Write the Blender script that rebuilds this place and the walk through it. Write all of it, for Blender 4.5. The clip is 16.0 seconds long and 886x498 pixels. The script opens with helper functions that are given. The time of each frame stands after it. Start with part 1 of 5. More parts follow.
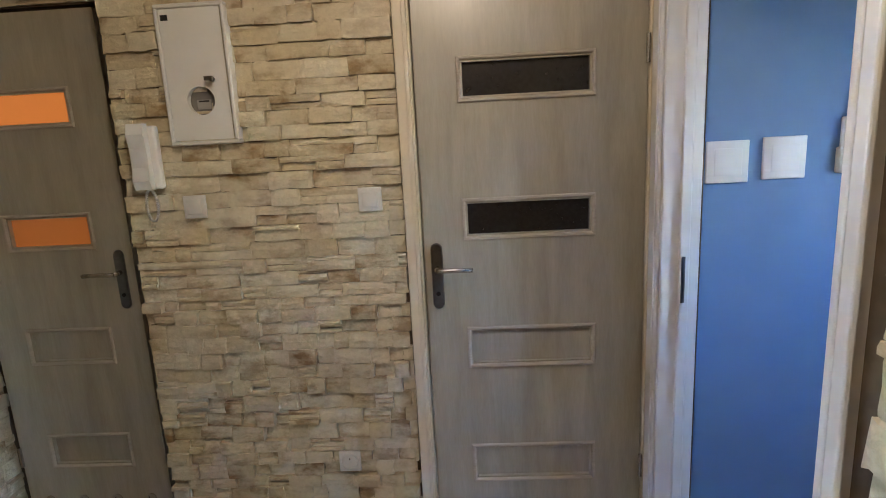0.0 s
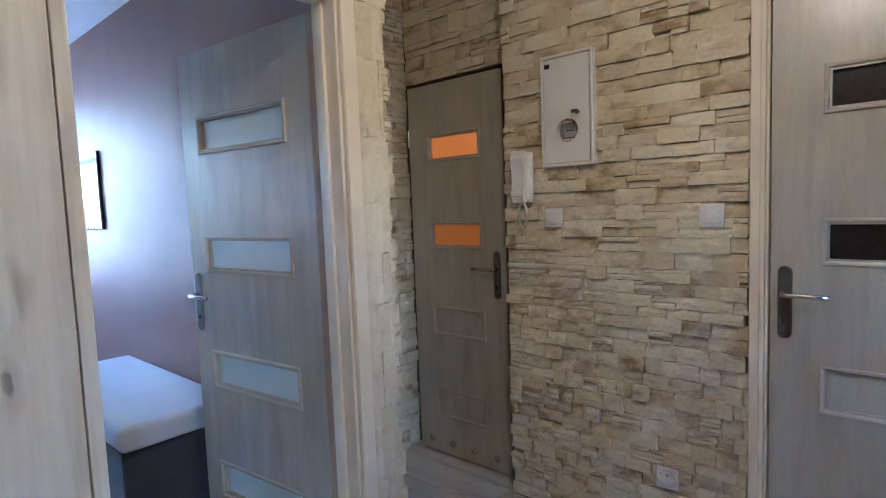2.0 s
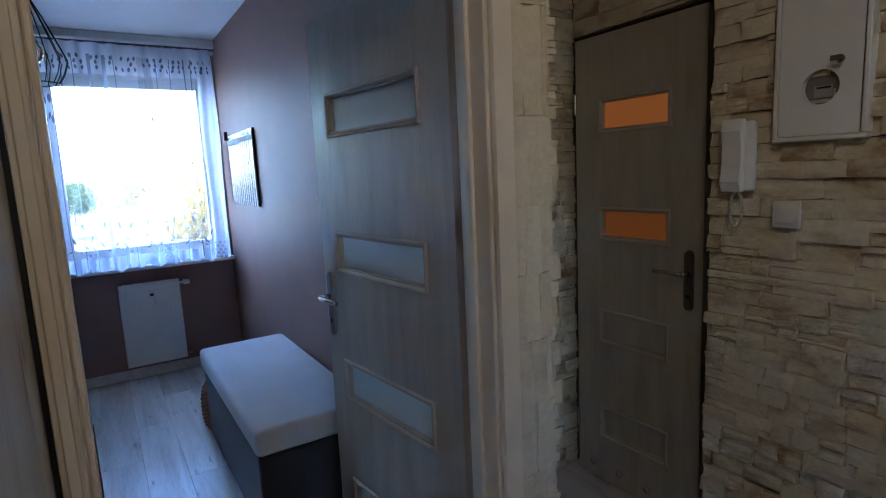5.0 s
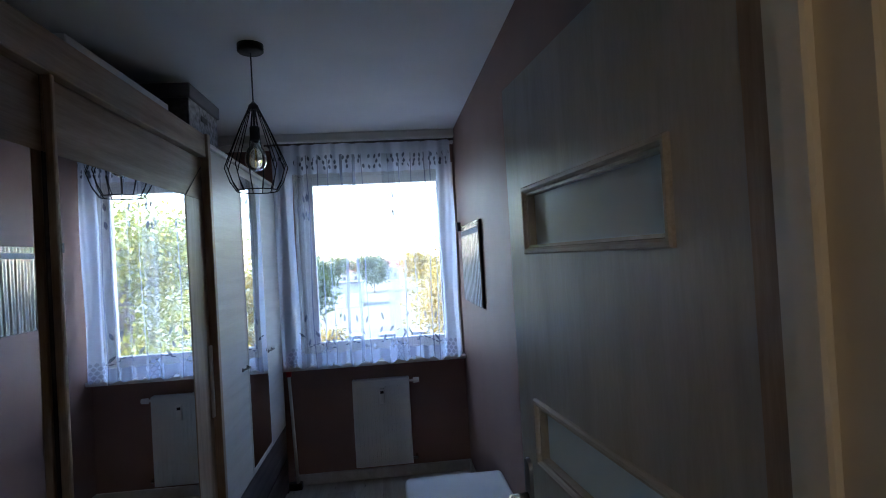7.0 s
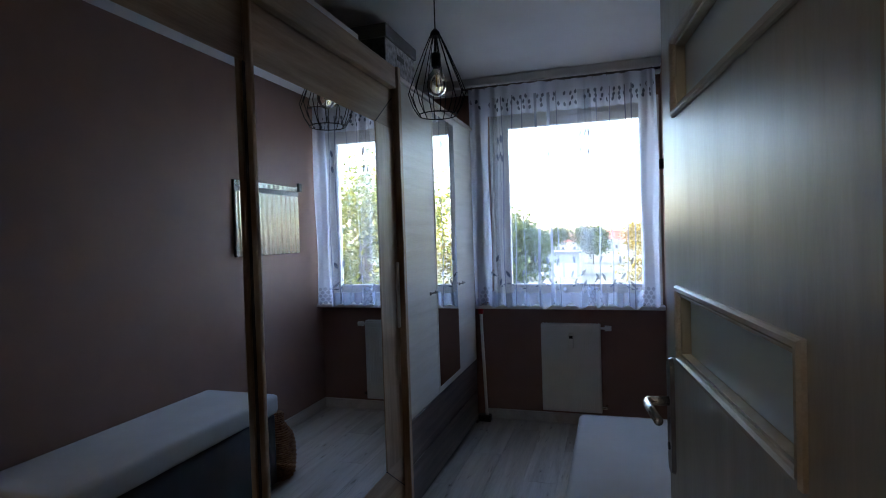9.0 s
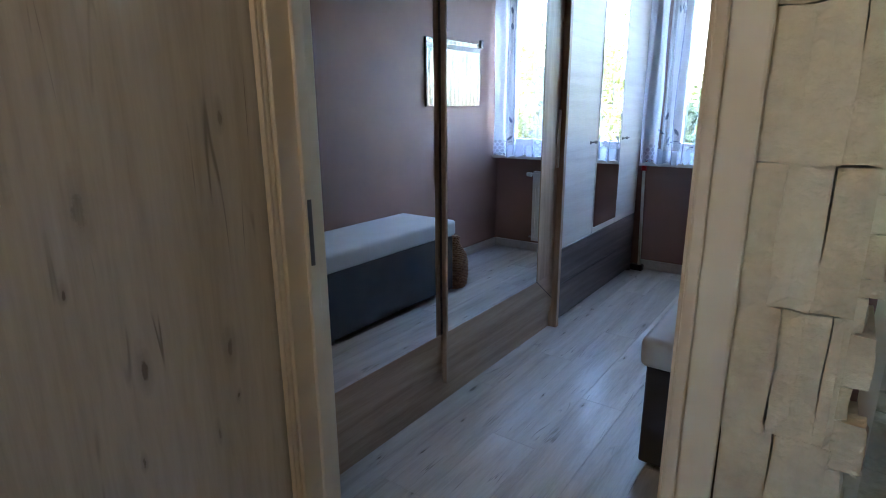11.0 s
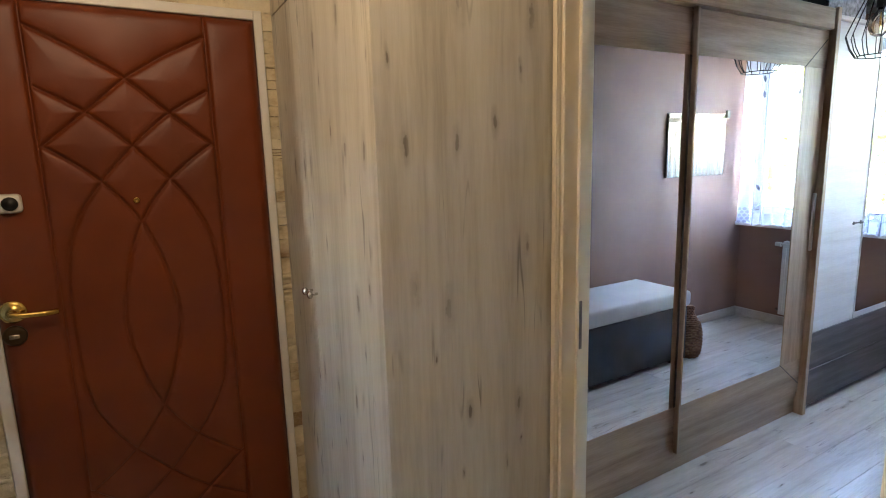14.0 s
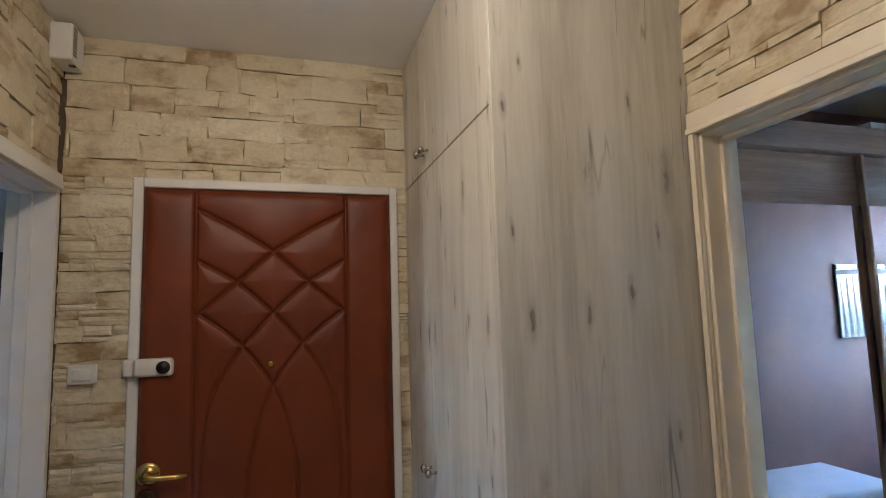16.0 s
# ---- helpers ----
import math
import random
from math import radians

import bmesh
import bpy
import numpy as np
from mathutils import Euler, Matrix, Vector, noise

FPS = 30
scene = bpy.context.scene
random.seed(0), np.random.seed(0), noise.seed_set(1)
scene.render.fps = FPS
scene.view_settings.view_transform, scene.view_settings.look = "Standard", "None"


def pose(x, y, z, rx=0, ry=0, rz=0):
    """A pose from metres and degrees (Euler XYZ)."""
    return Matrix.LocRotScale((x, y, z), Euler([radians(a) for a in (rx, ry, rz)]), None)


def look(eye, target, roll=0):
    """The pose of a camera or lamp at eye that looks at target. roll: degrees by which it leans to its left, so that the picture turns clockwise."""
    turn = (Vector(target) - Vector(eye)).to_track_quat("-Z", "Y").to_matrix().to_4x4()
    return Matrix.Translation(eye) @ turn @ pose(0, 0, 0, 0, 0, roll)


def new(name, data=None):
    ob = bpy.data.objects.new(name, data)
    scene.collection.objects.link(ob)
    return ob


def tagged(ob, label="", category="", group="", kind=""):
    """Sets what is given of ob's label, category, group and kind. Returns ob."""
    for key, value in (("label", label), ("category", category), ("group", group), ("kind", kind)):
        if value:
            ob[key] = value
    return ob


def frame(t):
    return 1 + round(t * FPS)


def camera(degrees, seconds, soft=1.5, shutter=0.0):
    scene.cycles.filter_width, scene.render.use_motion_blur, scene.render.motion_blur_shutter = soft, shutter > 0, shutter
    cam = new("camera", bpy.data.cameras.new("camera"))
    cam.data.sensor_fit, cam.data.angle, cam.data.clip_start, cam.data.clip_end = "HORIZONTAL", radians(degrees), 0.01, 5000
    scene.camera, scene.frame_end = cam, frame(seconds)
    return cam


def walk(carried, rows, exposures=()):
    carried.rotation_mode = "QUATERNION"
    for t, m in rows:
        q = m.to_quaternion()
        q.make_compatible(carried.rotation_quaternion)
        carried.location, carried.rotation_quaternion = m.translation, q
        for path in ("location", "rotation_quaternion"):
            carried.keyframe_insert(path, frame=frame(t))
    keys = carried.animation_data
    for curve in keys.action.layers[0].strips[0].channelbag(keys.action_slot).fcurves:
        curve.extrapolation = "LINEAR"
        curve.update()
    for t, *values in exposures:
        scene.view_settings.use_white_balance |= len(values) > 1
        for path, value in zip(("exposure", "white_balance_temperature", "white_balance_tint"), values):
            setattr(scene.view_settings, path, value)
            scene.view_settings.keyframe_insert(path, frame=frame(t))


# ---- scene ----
cam = camera(78.6, 16.0, soft=1.0)
PATH = [
    (0, (0.056, -0.023, 1.507), (-0.039, 1.937, 1.119), -3.0),
    (0.5, (0.095, 0.018, 1.503), (-0.446, 1.927, 1.249), -3.3),
    (1, (0.15, -0.071, 1.497), (-0.768, 1.697, 1.321), -3.0),
    (1.1, (0.172, -0.096, 1.49), (-0.809, 1.639, 1.325), -2.9),
    (1.5, (0.218, -0.173, 1.445), (-0.946, 1.448, 1.302), -2.5),
    (2, (0.254, -0.202, 1.397), (-1.057, 1.3, 1.237), -2.2),
    (2.5, (0.301, -0.236, 1.34), (-1.096, 1.18, 1.134), -1.9),
    (3, (0.34, -0.226, 1.3), (-1.142, 1.081, 0.99), -2.0),
    (3.2, (0.318, -0.215, 1.302), (-1.189, 1.054, 0.955), -2.0),
    (5.3, (-0.189, 0.174, 1.52), (-1.923, 1.142, 1.281), -3.1),
    (5.5, (-0.256, 0.215, 1.521), (-2.038, 1.101, 1.319), -3.3),
    (6, (-0.398, 0.35, 1.558), (-2.286, 0.999, 1.437), -3.4),
    (6.5, (-0.564, 0.458, 1.599), (-2.519, 0.877, 1.554), -3.3),
    (7, (-0.714, 0.506, 1.639), (-2.705, 0.702, 1.665), -3.3),
    (7.5, (-0.842, 0.558, 1.594), (-2.84, 0.524, 1.664), -3.0),
    (8, (-0.898, 0.613, 1.526), (-2.881, 0.357, 1.603), -2.5),
    (8.5, (-0.855, 0.641, 1.469), (-2.804, 0.196, 1.51), -2.2),
    (8.7, (-0.824, 0.658, 1.45), (-2.758, 0.149, 1.462), -2.1),
    (10.8, (-0.402, 0.968, 1.31), (-2.008, -0.129, 0.845), -0.6),
    (11, (-0.348, 0.995, 1.311), (-1.907, -0.153, 0.808), -0.4),
    (11.5, (-0.195, 1.067, 1.309), (-1.61, -0.219, 0.723), -0.6),
    (12, (-0.074, 1.135, 1.311), (-1.339, -0.274, 0.667), -0.8),
    (12.5, (-0.039, 1.178, 1.353), (-1.181, -0.324, 0.688), -1.0),
    (13, (-0.018, 1.213, 1.429), (-1.076, -0.364, 0.803), -1.3),
    (13.5, (0.001, 1.22, 1.503), (-1.012, -0.43, 1.001), -1.5),
    (14, (0.02, 1.208, 1.56), (-0.974, -0.493, 1.218), -1.6),
    (14.5, (0.036, 1.197, 1.595), (-0.94, -0.541, 1.425), -1.6),
    (15, (0.036, 1.177, 1.631), (-0.894, -0.594, 1.633), -1.8),
    (15.5, (0.004, 1.15, 1.665), (-0.792, -0.679, 1.809), -2.1),
    (16, (-0.028, 1.124, 1.619), (-0.622, -0.773, 1.833), -1.7),
]
EXPOSURES = [(0.0, 6.6, 5700, 14), (0.5, 6.45, 5600, 15), (1.0, 6.55, 5050, 17), (1.5, 6.5, 5050, 17), (3.2, 6.45, 5050, 17), (5.3, 4.7, 5150, 17), (6.0, 4.2, 5650, 17), (7.0, 4.0, 6000, 17),
             (8.7, 3.9, 6600, 17), (10.8, 5.2, 5950, 15), (12.5, 6.35, 6550, 15), (14.5, 6.4, 6800, 17), (16.0, 6.2, 5400, 16)]
walk(cam, [(t, look(eye, target, roll)) for t, eye, target, roll in PATH],
     EXPOSURES)

# ---- light ----
world = bpy.data.worlds.new("world")
scene.world = world
world.use_nodes = True
wn = world.node_tree
sky = wn.nodes.new("ShaderNodeTexSky")
sky.sky_type = 'NISHITA'
sky.sun_disc = False
sky.air_density, sky.dust_density, sky.ozone_density = 1.25, 0.6, 3.0
sky.sun_elevation, sky.sun_rotation = radians(38), radians(177)
wn.links.new(sky.outputs[0], wn.nodes["Background"].inputs[0])
wn.nodes["Background"].inputs[1].default_value = 0.15
sun_data = bpy.data.lights.new("sun", "SUN")
sun_data.energy, sun_data.angle, sun_data.color = 0.9, radians(0.5), (1.0, 0.95, 0.86)
sun = new("sun", sun_data)
SUN_FROM = Vector((math.sin(radians(177)) * math.cos(radians(38)), math.cos(radians(177)) * math.cos(radians(38)), math.sin(radians(38))))
sun.matrix_world = look(SUN_FROM * 30, (0, 0, 0))
lamp_data = bpy.data.lights.new("hall_lamp", "POINT")
lamp_data.shadow_soft_size, lamp_data.energy, lamp_data.color = 0.06, 0.215, (1.0, 0.78, 0.51)
hall_lamp = new("hall_lamp", lamp_data)
hall_lamp.matrix_world = pose(0.03, 0.42, 2.44)


# ---- helpers for building ----
def part(name, bm, mat, parent=None, label="", smooth=False):
    me = bpy.data.meshes.new(name)
    if isinstance(bm, tuple):
        me.from_pydata(bm[0], [], bm[1])
        me.update()
    else:
        bm.normal_update()
        bm.to_mesh(me)
        bm.free()
    if smooth:
        me.shade_smooth()
    for m in (mat if isinstance(mat, (list, tuple)) else [mat]):
        me.materials.append(m)
    ob = new(name, me)
    ob.parent = parent
    if label:
        ob["label"] = label
    return ob


def thing(name, m, label, category, group="", kind=""):
    ob = new(name)
    ob.empty_display_size = 0.1
    ob.matrix_basis = m
    return tagged(ob, label, category, group, kind)


def box(bm, x0, x1, y0, y1, z0, z1, bev=0.0, seg=1, mat=0):
    vs = [bm.verts.new(p) for p in ((x0, y0, z0), (x1, y0, z0), (x1, y1, z0), (x0, y1, z0), (x0, y0, z1), (x1, y0, z1), (x1, y1, z1), (x0, y1, z1))]
    fs = [bm.faces.new([vs[i] for i in f]) for f in ((3, 2, 1, 0), (4, 5, 6, 7), (0, 1, 5, 4), (1, 2, 6, 5), (2, 3, 7, 6), (3, 0, 4, 7))]
    for f in fs:
        f.material_index = mat
    if bev > 0:
        es = list({e for f in fs for e in f.edges})
        bmesh.ops.bevel(bm, geom=es, offset=bev, segments=seg, affect='EDGES', profile=0.5)
    return bm


def bx(x0, x1, y0, y1, z0, z1, bev=0.0, seg=1):
    return box(bmesh.new(), min(x0, x1), max(x0, x1), min(y0, y1), max(y0, y1), min(z0, z1), max(z0, z1), bev, seg)


def cyl(bm, p, q, r, r2=None, n=16):
    p, q = Vector(p), Vector(q)
    d = q - p
    m = Matrix.Translation((p + q) / 2) @ d.to_track_quat('Z', 'Y').to_matrix().to_4x4()
    bmesh.ops.create_cone(bm, cap_ends=True, segments=n, radius1=r, radius2=r if r2 is None else r2, depth=d.length, matrix=m)
    return bm


def tube(bm, pts, r, n=8):
    pts = [Vector(p) for p in pts]
    rings = []
    for i, p in enumerate(pts):
        d = (pts[min(i + 1, len(pts) - 1)] - pts[max(i - 1, 0)]).normalized()
        a = d.cross(Vector((0.31, 0.73, 0.6))).normalized()
        b = d.cross(a)
        rings.append([bm.verts.new(p + r * (math.cos(2 * math.pi * k / n) * a + math.sin(2 * math.pi * k / n) * b)) for k in range(n)])
    for r0, r1 in zip(rings, rings[1:]):
        for k in range(n):
            bm.faces.new((r0[k], r0[(k + 1) % n], r1[(k + 1) % n], r1[k]))
    bm.faces.new(rings[0][::-1])
    bm.faces.new(rings[-1])
    return bm


def lathe(bm, profile, n=24, centre=(0, 0, 0)):
    cx, cy, cz = centre
    rings = [[bm.verts.new((cx + r * math.cos(2 * math.pi * k / n), cy + r * math.sin(2 * math.pi * k / n), cz + z)) for k in range(n)] for r, z in profile]
    for a, b in zip(rings, rings[1:]):
        for k in range(n):
            bm.faces.new((a[k], a[(k + 1) % n], b[(k + 1) % n], b[k]))
    bm.faces.new(rings[0][::-1])
    bm.faces.new(rings[-1])
    return bm


# ---- materials ----
def base_mat(name, colour, rough=0.5, metal=0.0):
    m = bpy.data.materials.new(name)
    m.use_nodes = True
    n = m.node_tree.nodes
    b = n["Principled BSDF"]
    b.inputs["Base Color"].default_value = (*colour, 1)
    b.inputs["Roughness"].default_value = rough
    b.inputs["Metallic"].default_value = metal
    return m, m.node_tree, b


def node(nt, kind, **kw):
    nd = nt.nodes.new(kind)
    for k, v in kw.items():
        nd.inputs[k.replace("_", " ")].default_value = v
    return nd


def coords(nt, scale=(1, 1, 1), rot=(0, 0, 0), source="Object"):
    tc = nt.nodes.new("ShaderNodeTexCoord")
    mp = nt.nodes.new("ShaderNodeMapping")
    mp.inputs["Scale"].default_value = scale
    mp.inputs["Rotation"].default_value = rot
    nt.links.new(tc.outputs[source], mp.inputs[0])
    return mp.outputs[0]


def ramp(nt, fac, stops):
    r = nt.nodes.new("ShaderNodeValToRGB")
    while len(r.color_ramp.elements) < len(stops):
        r.color_ramp.elements.new(0.5)
    for e, (p, c) in zip(r.color_ramp.elements, stops):
        e.position, e.color = p, (*c, 1)
    nt.links.new(fac, r.inputs[0])
    return r.outputs[0]


def mix(nt, fac, a, b, blend="MIX"):
    m = nt.nodes.new("ShaderNodeMix")
    m.data_type, m.blend_type = "RGBA", blend
    for sock, v in ((m.inputs[0], fac), (m.inputs[6], a), (m.inputs[7], b)):
        if isinstance(v, (int, float)):
            sock.default_value = v
        elif isinstance(v, tuple):
            sock.default_value = (*v, 1)
        else:
            nt.links.new(v, sock)
    return m.outputs[2]


def math_node(nt, op, a, b=0.0):
    m = nt.nodes.new("ShaderNodeMath")
    m.operation = op
    m.use_clamp = True
    for s, v in zip(m.inputs, (a, b)):
        if isinstance(v, (int, float)):
            s.default_value = v
        else:
            nt.links.new(v, s)
    return m.outputs[0]


def bump(nt, b, height, strength=0.2, dist=0.002):
    bp = nt.nodes.new("ShaderNodeBump")
    bp.inputs["Strength"].default_value, bp.inputs["Distance"].default_value = strength, dist
    nt.links.new(height, bp.inputs["Height"])
    nt.links.new(bp.outputs[0], b.inputs["Normal"])


def noise_tex(nt, vec, scale, detail=4.0, rough=0.5, dist=0.0):
    t = node(nt, "ShaderNodeTexNoise", Scale=scale, Detail=detail, Roughness=rough, Distortion=dist)
    nt.links.new(vec, t.inputs["Vector"])
    return t.outputs[0]


def plain(name, colour, rough=0.5, metal=0.0, var=0.06, scale=9.0, bumps=0.05):
    m, nt, b = base_mat(name, colour, rough, metal)
    v = coords(nt)
    n1 = noise_tex(nt, v, scale, 6)
    lo = tuple(c * (1 - var) for c in colour)
    hi = tuple(min(1, c * (1 + var)) for c in colour)
    nt.links.new(ramp(nt, n1, [(0.3, lo), (0.7, hi)]), b.inputs["Base Color"])
    if bumps:
        bump(nt, b, noise_tex(nt, v, scale * 30, 3), bumps, 0.001)
    return m


def wood(name, dark, mid, light, grain=(1, 1, 1), scale=1.0, rough=0.45, knots=0.0, per=None, contrast=1.0, gloss=0.5, fine_part=0.33, pore=0.3, coat=0.0):
    """grain: how fast the pattern runs along x, y, z; small along the fibres."""
    m, nt, b = base_mat(name, mid, rough)
    b.inputs["Specular IOR Level"].default_value = gloss
    b.inputs["Coat Weight"].default_value, b.inputs["Coat Roughness"].default_value = coat, 0.27
    v = coords(nt, tuple(g * scale for g in grain))
    if per:
        oi = nt.nodes.new("ShaderNodeObjectInfo")
        add = nt.nodes.new("ShaderNodeVectorMath")
        add.operation = "MULTIPLY_ADD"
        nt.links.new(oi.outputs["Random"], add.inputs[0])
        add.inputs[1].default_value = (37, 53, 19)
        nt.links.new(v, add.inputs[2])
        v = add.outputs[0]
    big = noise_tex(nt, v, 2.2, 3, 0.5, 0.6)
    fine = noise_tex(nt, v, 16, 8, 0.65, 0.3)
    f = mix(nt, fine_part, big, fine)
    h = 0.16 / contrast
    col = ramp(nt, f, [(0.5 - h, dark), (0.5, mid), (0.5 + h, light)])
    pores = noise_tex(nt, coords(nt, tuple(g * 9 * scale for g in grain)), 3.0, 4, 0.7)
    col = mix(nt, pore, col, ramp(nt, pores, [(0.35, (0.28, 0.27, 0.26)), (0.62, (0.62, 0.62, 0.62))]), "SOFT_LIGHT")
    if knots:
        tc = nt.nodes.new("ShaderNodeTexCoord")
        sp, cb = nt.nodes.new("ShaderNodeSeparateXYZ"), nt.nodes.new("ShaderNodeCombineXYZ")
        nt.links.new(tc.outputs["Object"], sp.inputs[0])
        along, across = ("X", "Y") if grain[0] < 1 else ("Z", None)
        wob = node(nt, "ShaderNodeTexNoise", Scale=14.0, Detail=3.0)
        nt.links.new(tc.outputs["Object"], wob.inputs["Vector"])

        def lin(sock, k, c):
            q = nt.nodes.new("ShaderNodeMath")
            q.operation = "MULTIPLY_ADD"
            nt.links.new(sock, q.inputs[0])
            q.inputs[1].default_value = k
            if isinstance(c, float):
                q.inputs[2].default_value = c
            else:
                nt.links.new(c, q.inputs[2])
            return q.outputs[0]

        bent = lin(wob.outputs[0], 0.16, 0.0)
        if per:
            bent = lin(oi.outputs["Random"], 41.0, bent)
        u = lin(sp.outputs["Y"], 9.0, bent) if across else lin(sp.outputs["X"], 9.0, lin(sp.outputs["Y"], 9.0, bent))
        nt.links.new(u, cb.inputs[0])
        nt.links.new(lin(sp.outputs[along], 2.6, bent), cb.inputs[1])
        kv = cb.outputs[0]
        vor = node(nt, "ShaderNodeTexVoronoi", Scale=1.0, Randomness=1.0)
        vor.voronoi_dimensions = "2D"
        nt.links.new(kv, vor.inputs["Vector"])
        sep = nt.nodes.new("ShaderNodeSeparateColor")
        nt.links.new(vor.outputs["Color"], sep.inputs[0])
        pick = math_node(nt, "GREATER_THAN", sep.outputs[0], 1.0 - knots)
        sized = nt.nodes.new("ShaderNodeMath")
        sized.operation = "MULTIPLY"
        nt.links.new(vor.outputs["Distance"], sized.inputs[0])
        nt.links.new(lin(sep.outputs[1], 1.9, 0.55), sized.inputs[1])
        frayed = node(nt, "ShaderNodeTexNoise", Scale=70.0, Detail=5.0, Roughness=0.7)
        nt.links.new(tc.outputs["Object"], frayed.inputs["Vector"])
        near = ramp(nt, lin(frayed.outputs[0], 0.09, lin(sized.outputs[0], 1.0, -0.045)), [(0.04, (1, 1, 1)), (0.062, (0.42, 0.42, 0.42)), (0.17, (0, 0, 0))])
        nb = nt.nodes.new("ShaderNodeRGBToBW")
        nt.links.new(near, nb.inputs[0])
        ragged = ramp(nt, noise_tex(nt, v, 9, 5), [(0.3, (0.25, 0.25, 0.25)), (0.55, (1, 1, 1))])
        rb = nt.nodes.new("ShaderNodeRGBToBW")
        nt.links.new(ragged, rb.inputs[0])
        k = math_node(nt, "MULTIPLY", math_node(nt, "MULTIPLY", pick, nb.outputs[0]), rb.outputs[0])
        col = mix(nt, math_node(nt, "MULTIPLY", k, 0.85), col, tuple(c * k for c, k in zip(dark, (0.3, 0.27, 0.26))))
    if knots:
        # thin drying cracks that run with the grain, here and there
        line = ramp(nt, noise_tex(nt, v, 3.1, 2, 0.5, 0.4), [(0.486, (0, 0, 0)), (0.497, (1, 1, 1)), (0.503, (1, 1, 1)), (0.514, (0, 0, 0))])
        where = ramp(nt, noise_tex(nt, coords(nt, (1, 1, 0.8)), 4.5, 2), [(0.53, (0, 0, 0)), (0.63, (1, 1, 1))])
        lb, wb = nt.nodes.new("ShaderNodeRGBToBW"), nt.nodes.new("ShaderNodeRGBToBW")
        nt.links.new(line, lb.inputs[0])
        nt.links.new(where, wb.inputs[0])
        crack = math_node(nt, "MULTIPLY", math_node(nt, "MULTIPLY", lb.outputs[0], wb.outputs[0]), 0.75)
        col = mix(nt, crack, col, tuple(c * 0.4 for c in dark))
    if per:
        hs = nt.nodes.new("ShaderNodeHueSaturation")
        mr = nt.nodes.new("ShaderNodeMapRange")
        mr.inputs[3].default_value, mr.inputs[4].default_value = 0.9, 1.1
        nt.links.new(oi.outputs["Random"], mr.inputs[0])
        nt.links.new(mr.outputs[0], hs.inputs["Value"])
        nt.links.new(col, hs.inputs["Color"])
        col = hs.outputs[0]
    nt.links.new(col, b.inputs["Base Color"])
    bump(nt, b, fine, 0.12, 0.0008)
    return m


def stone_mat(name, island, stained=0.85):
    m, nt, b = base_mat(name, (0.5, 0.43, 0.33), 0.34)
    v = coords(nt)
    if island:
        rnd = nt.nodes.new("ShaderNodeNewGeometry").outputs["Random Per Island"]
    else:
        rnd = nt.nodes.new("ShaderNodeObjectInfo").outputs["Random"]
    body = ramp(nt, rnd, [(0.0, (0.58, 0.505, 0.355)), (0.5, (0.655, 0.585, 0.43)), (1.0, (0.715, 0.655, 0.505))])
    sv = coords(nt, (6, 6, 10))
    sh = nt.nodes.new("ShaderNodeVectorMath")
    sh.operation = "MULTIPLY_ADD"
    nt.links.new(rnd, sh.inputs[0])
    sh.inputs[1].default_value = (3.1, 2.3, 4.7)
    nt.links.new(sv, sh.inputs[2])
    blotch = noise_tex(nt, sh.outputs[0], 1.0, 5, 0.6)
    stain = ramp(nt, blotch, [(0.49, (0, 0, 0)), (0.57, (0.4, 0.4, 0.4)), (0.65, (1, 1, 1))])
    bw = nt.nodes.new("ShaderNodeRGBToBW")
    nt.links.new(stain, bw.inputs[0])
    amount = math_node(nt, "MULTIPLY", bw.outputs[0], ramp_value(nt, rnd, stained))
    col = mix(nt, amount, body, (0.235, 0.14, 0.05))
    grain = noise_tex(nt, v, 60, 6, 0.6)
    col = mix(nt, 0.35, col, ramp(nt, grain, [(0.3, (0.35, 0.3, 0.22)), (0.7, (0.8, 0.74, 0.62))]), "SOFT_LIGHT")
    nt.links.new(col, b.inputs["Base Color"])
    bump(nt, b, mix(nt, 0.35, noise_tex(nt, coords(nt, (1, 1, 1.6)), 26, 8, 0.55), grain), 1.0, 0.0085)
    return m


def ramp_value(nt, rnd, top):
    r = nt.nodes.new("ShaderNodeMath")
    r.operation = "MULTIPLY_ADD"
    nt.links.new(rnd, r.inputs[0])
    r.inputs[1].default_value, r.inputs[2].default_value = -0.53 * top, top
    return r.outputs[0]


def glass_mat(name, colour, rough, transmission=1.0):
    m, nt, b = base_mat(name, colour, rough)
    b.inputs["Transmission Weight"].default_value = transmission
    b.inputs["IOR"].default_value = 1.45
    return m


def sheer_mat(name, colour, holes):
    m, nt, b = base_mat(name, colour, 0.8)
    out = nt.nodes["Material Output"]
    tr = nt.nodes.new("ShaderNodeBsdfTransparent")
    tl = nt.nodes.new("ShaderNodeBsdfTranslucent")
    tl.inputs[0].default_value = (*colour, 1)
    df = nt.nodes.new("ShaderNodeBsdfDiffuse")
    df.inputs[0].default_value = (*colour, 1)
    cloth, whole = nt.nodes.new("ShaderNodeMixShader"), nt.nodes.new("ShaderNodeMixShader")
    cloth.inputs[0].default_value = 0.8
    nt.links.new(df.outputs[0], cloth.inputs[1])
    nt.links.new(tl.outputs[0], cloth.inputs[2])
    v = coords(nt, (1, 1, 1))
    weave = ramp(nt, noise_tex(nt, v, 900, 2), [(0.3, (holes - 0.05,) * 3), (0.7, (holes + 0.05,) * 3)])
    nt.links.new(weave, whole.inputs[0])
    nt.links.new(cloth.outputs[0], whole.inputs[1])
    nt.links.new(tr.outputs[0], whole.inputs[2])
    nt.links.new(whole.outputs[0], out.inputs[0])
    return m


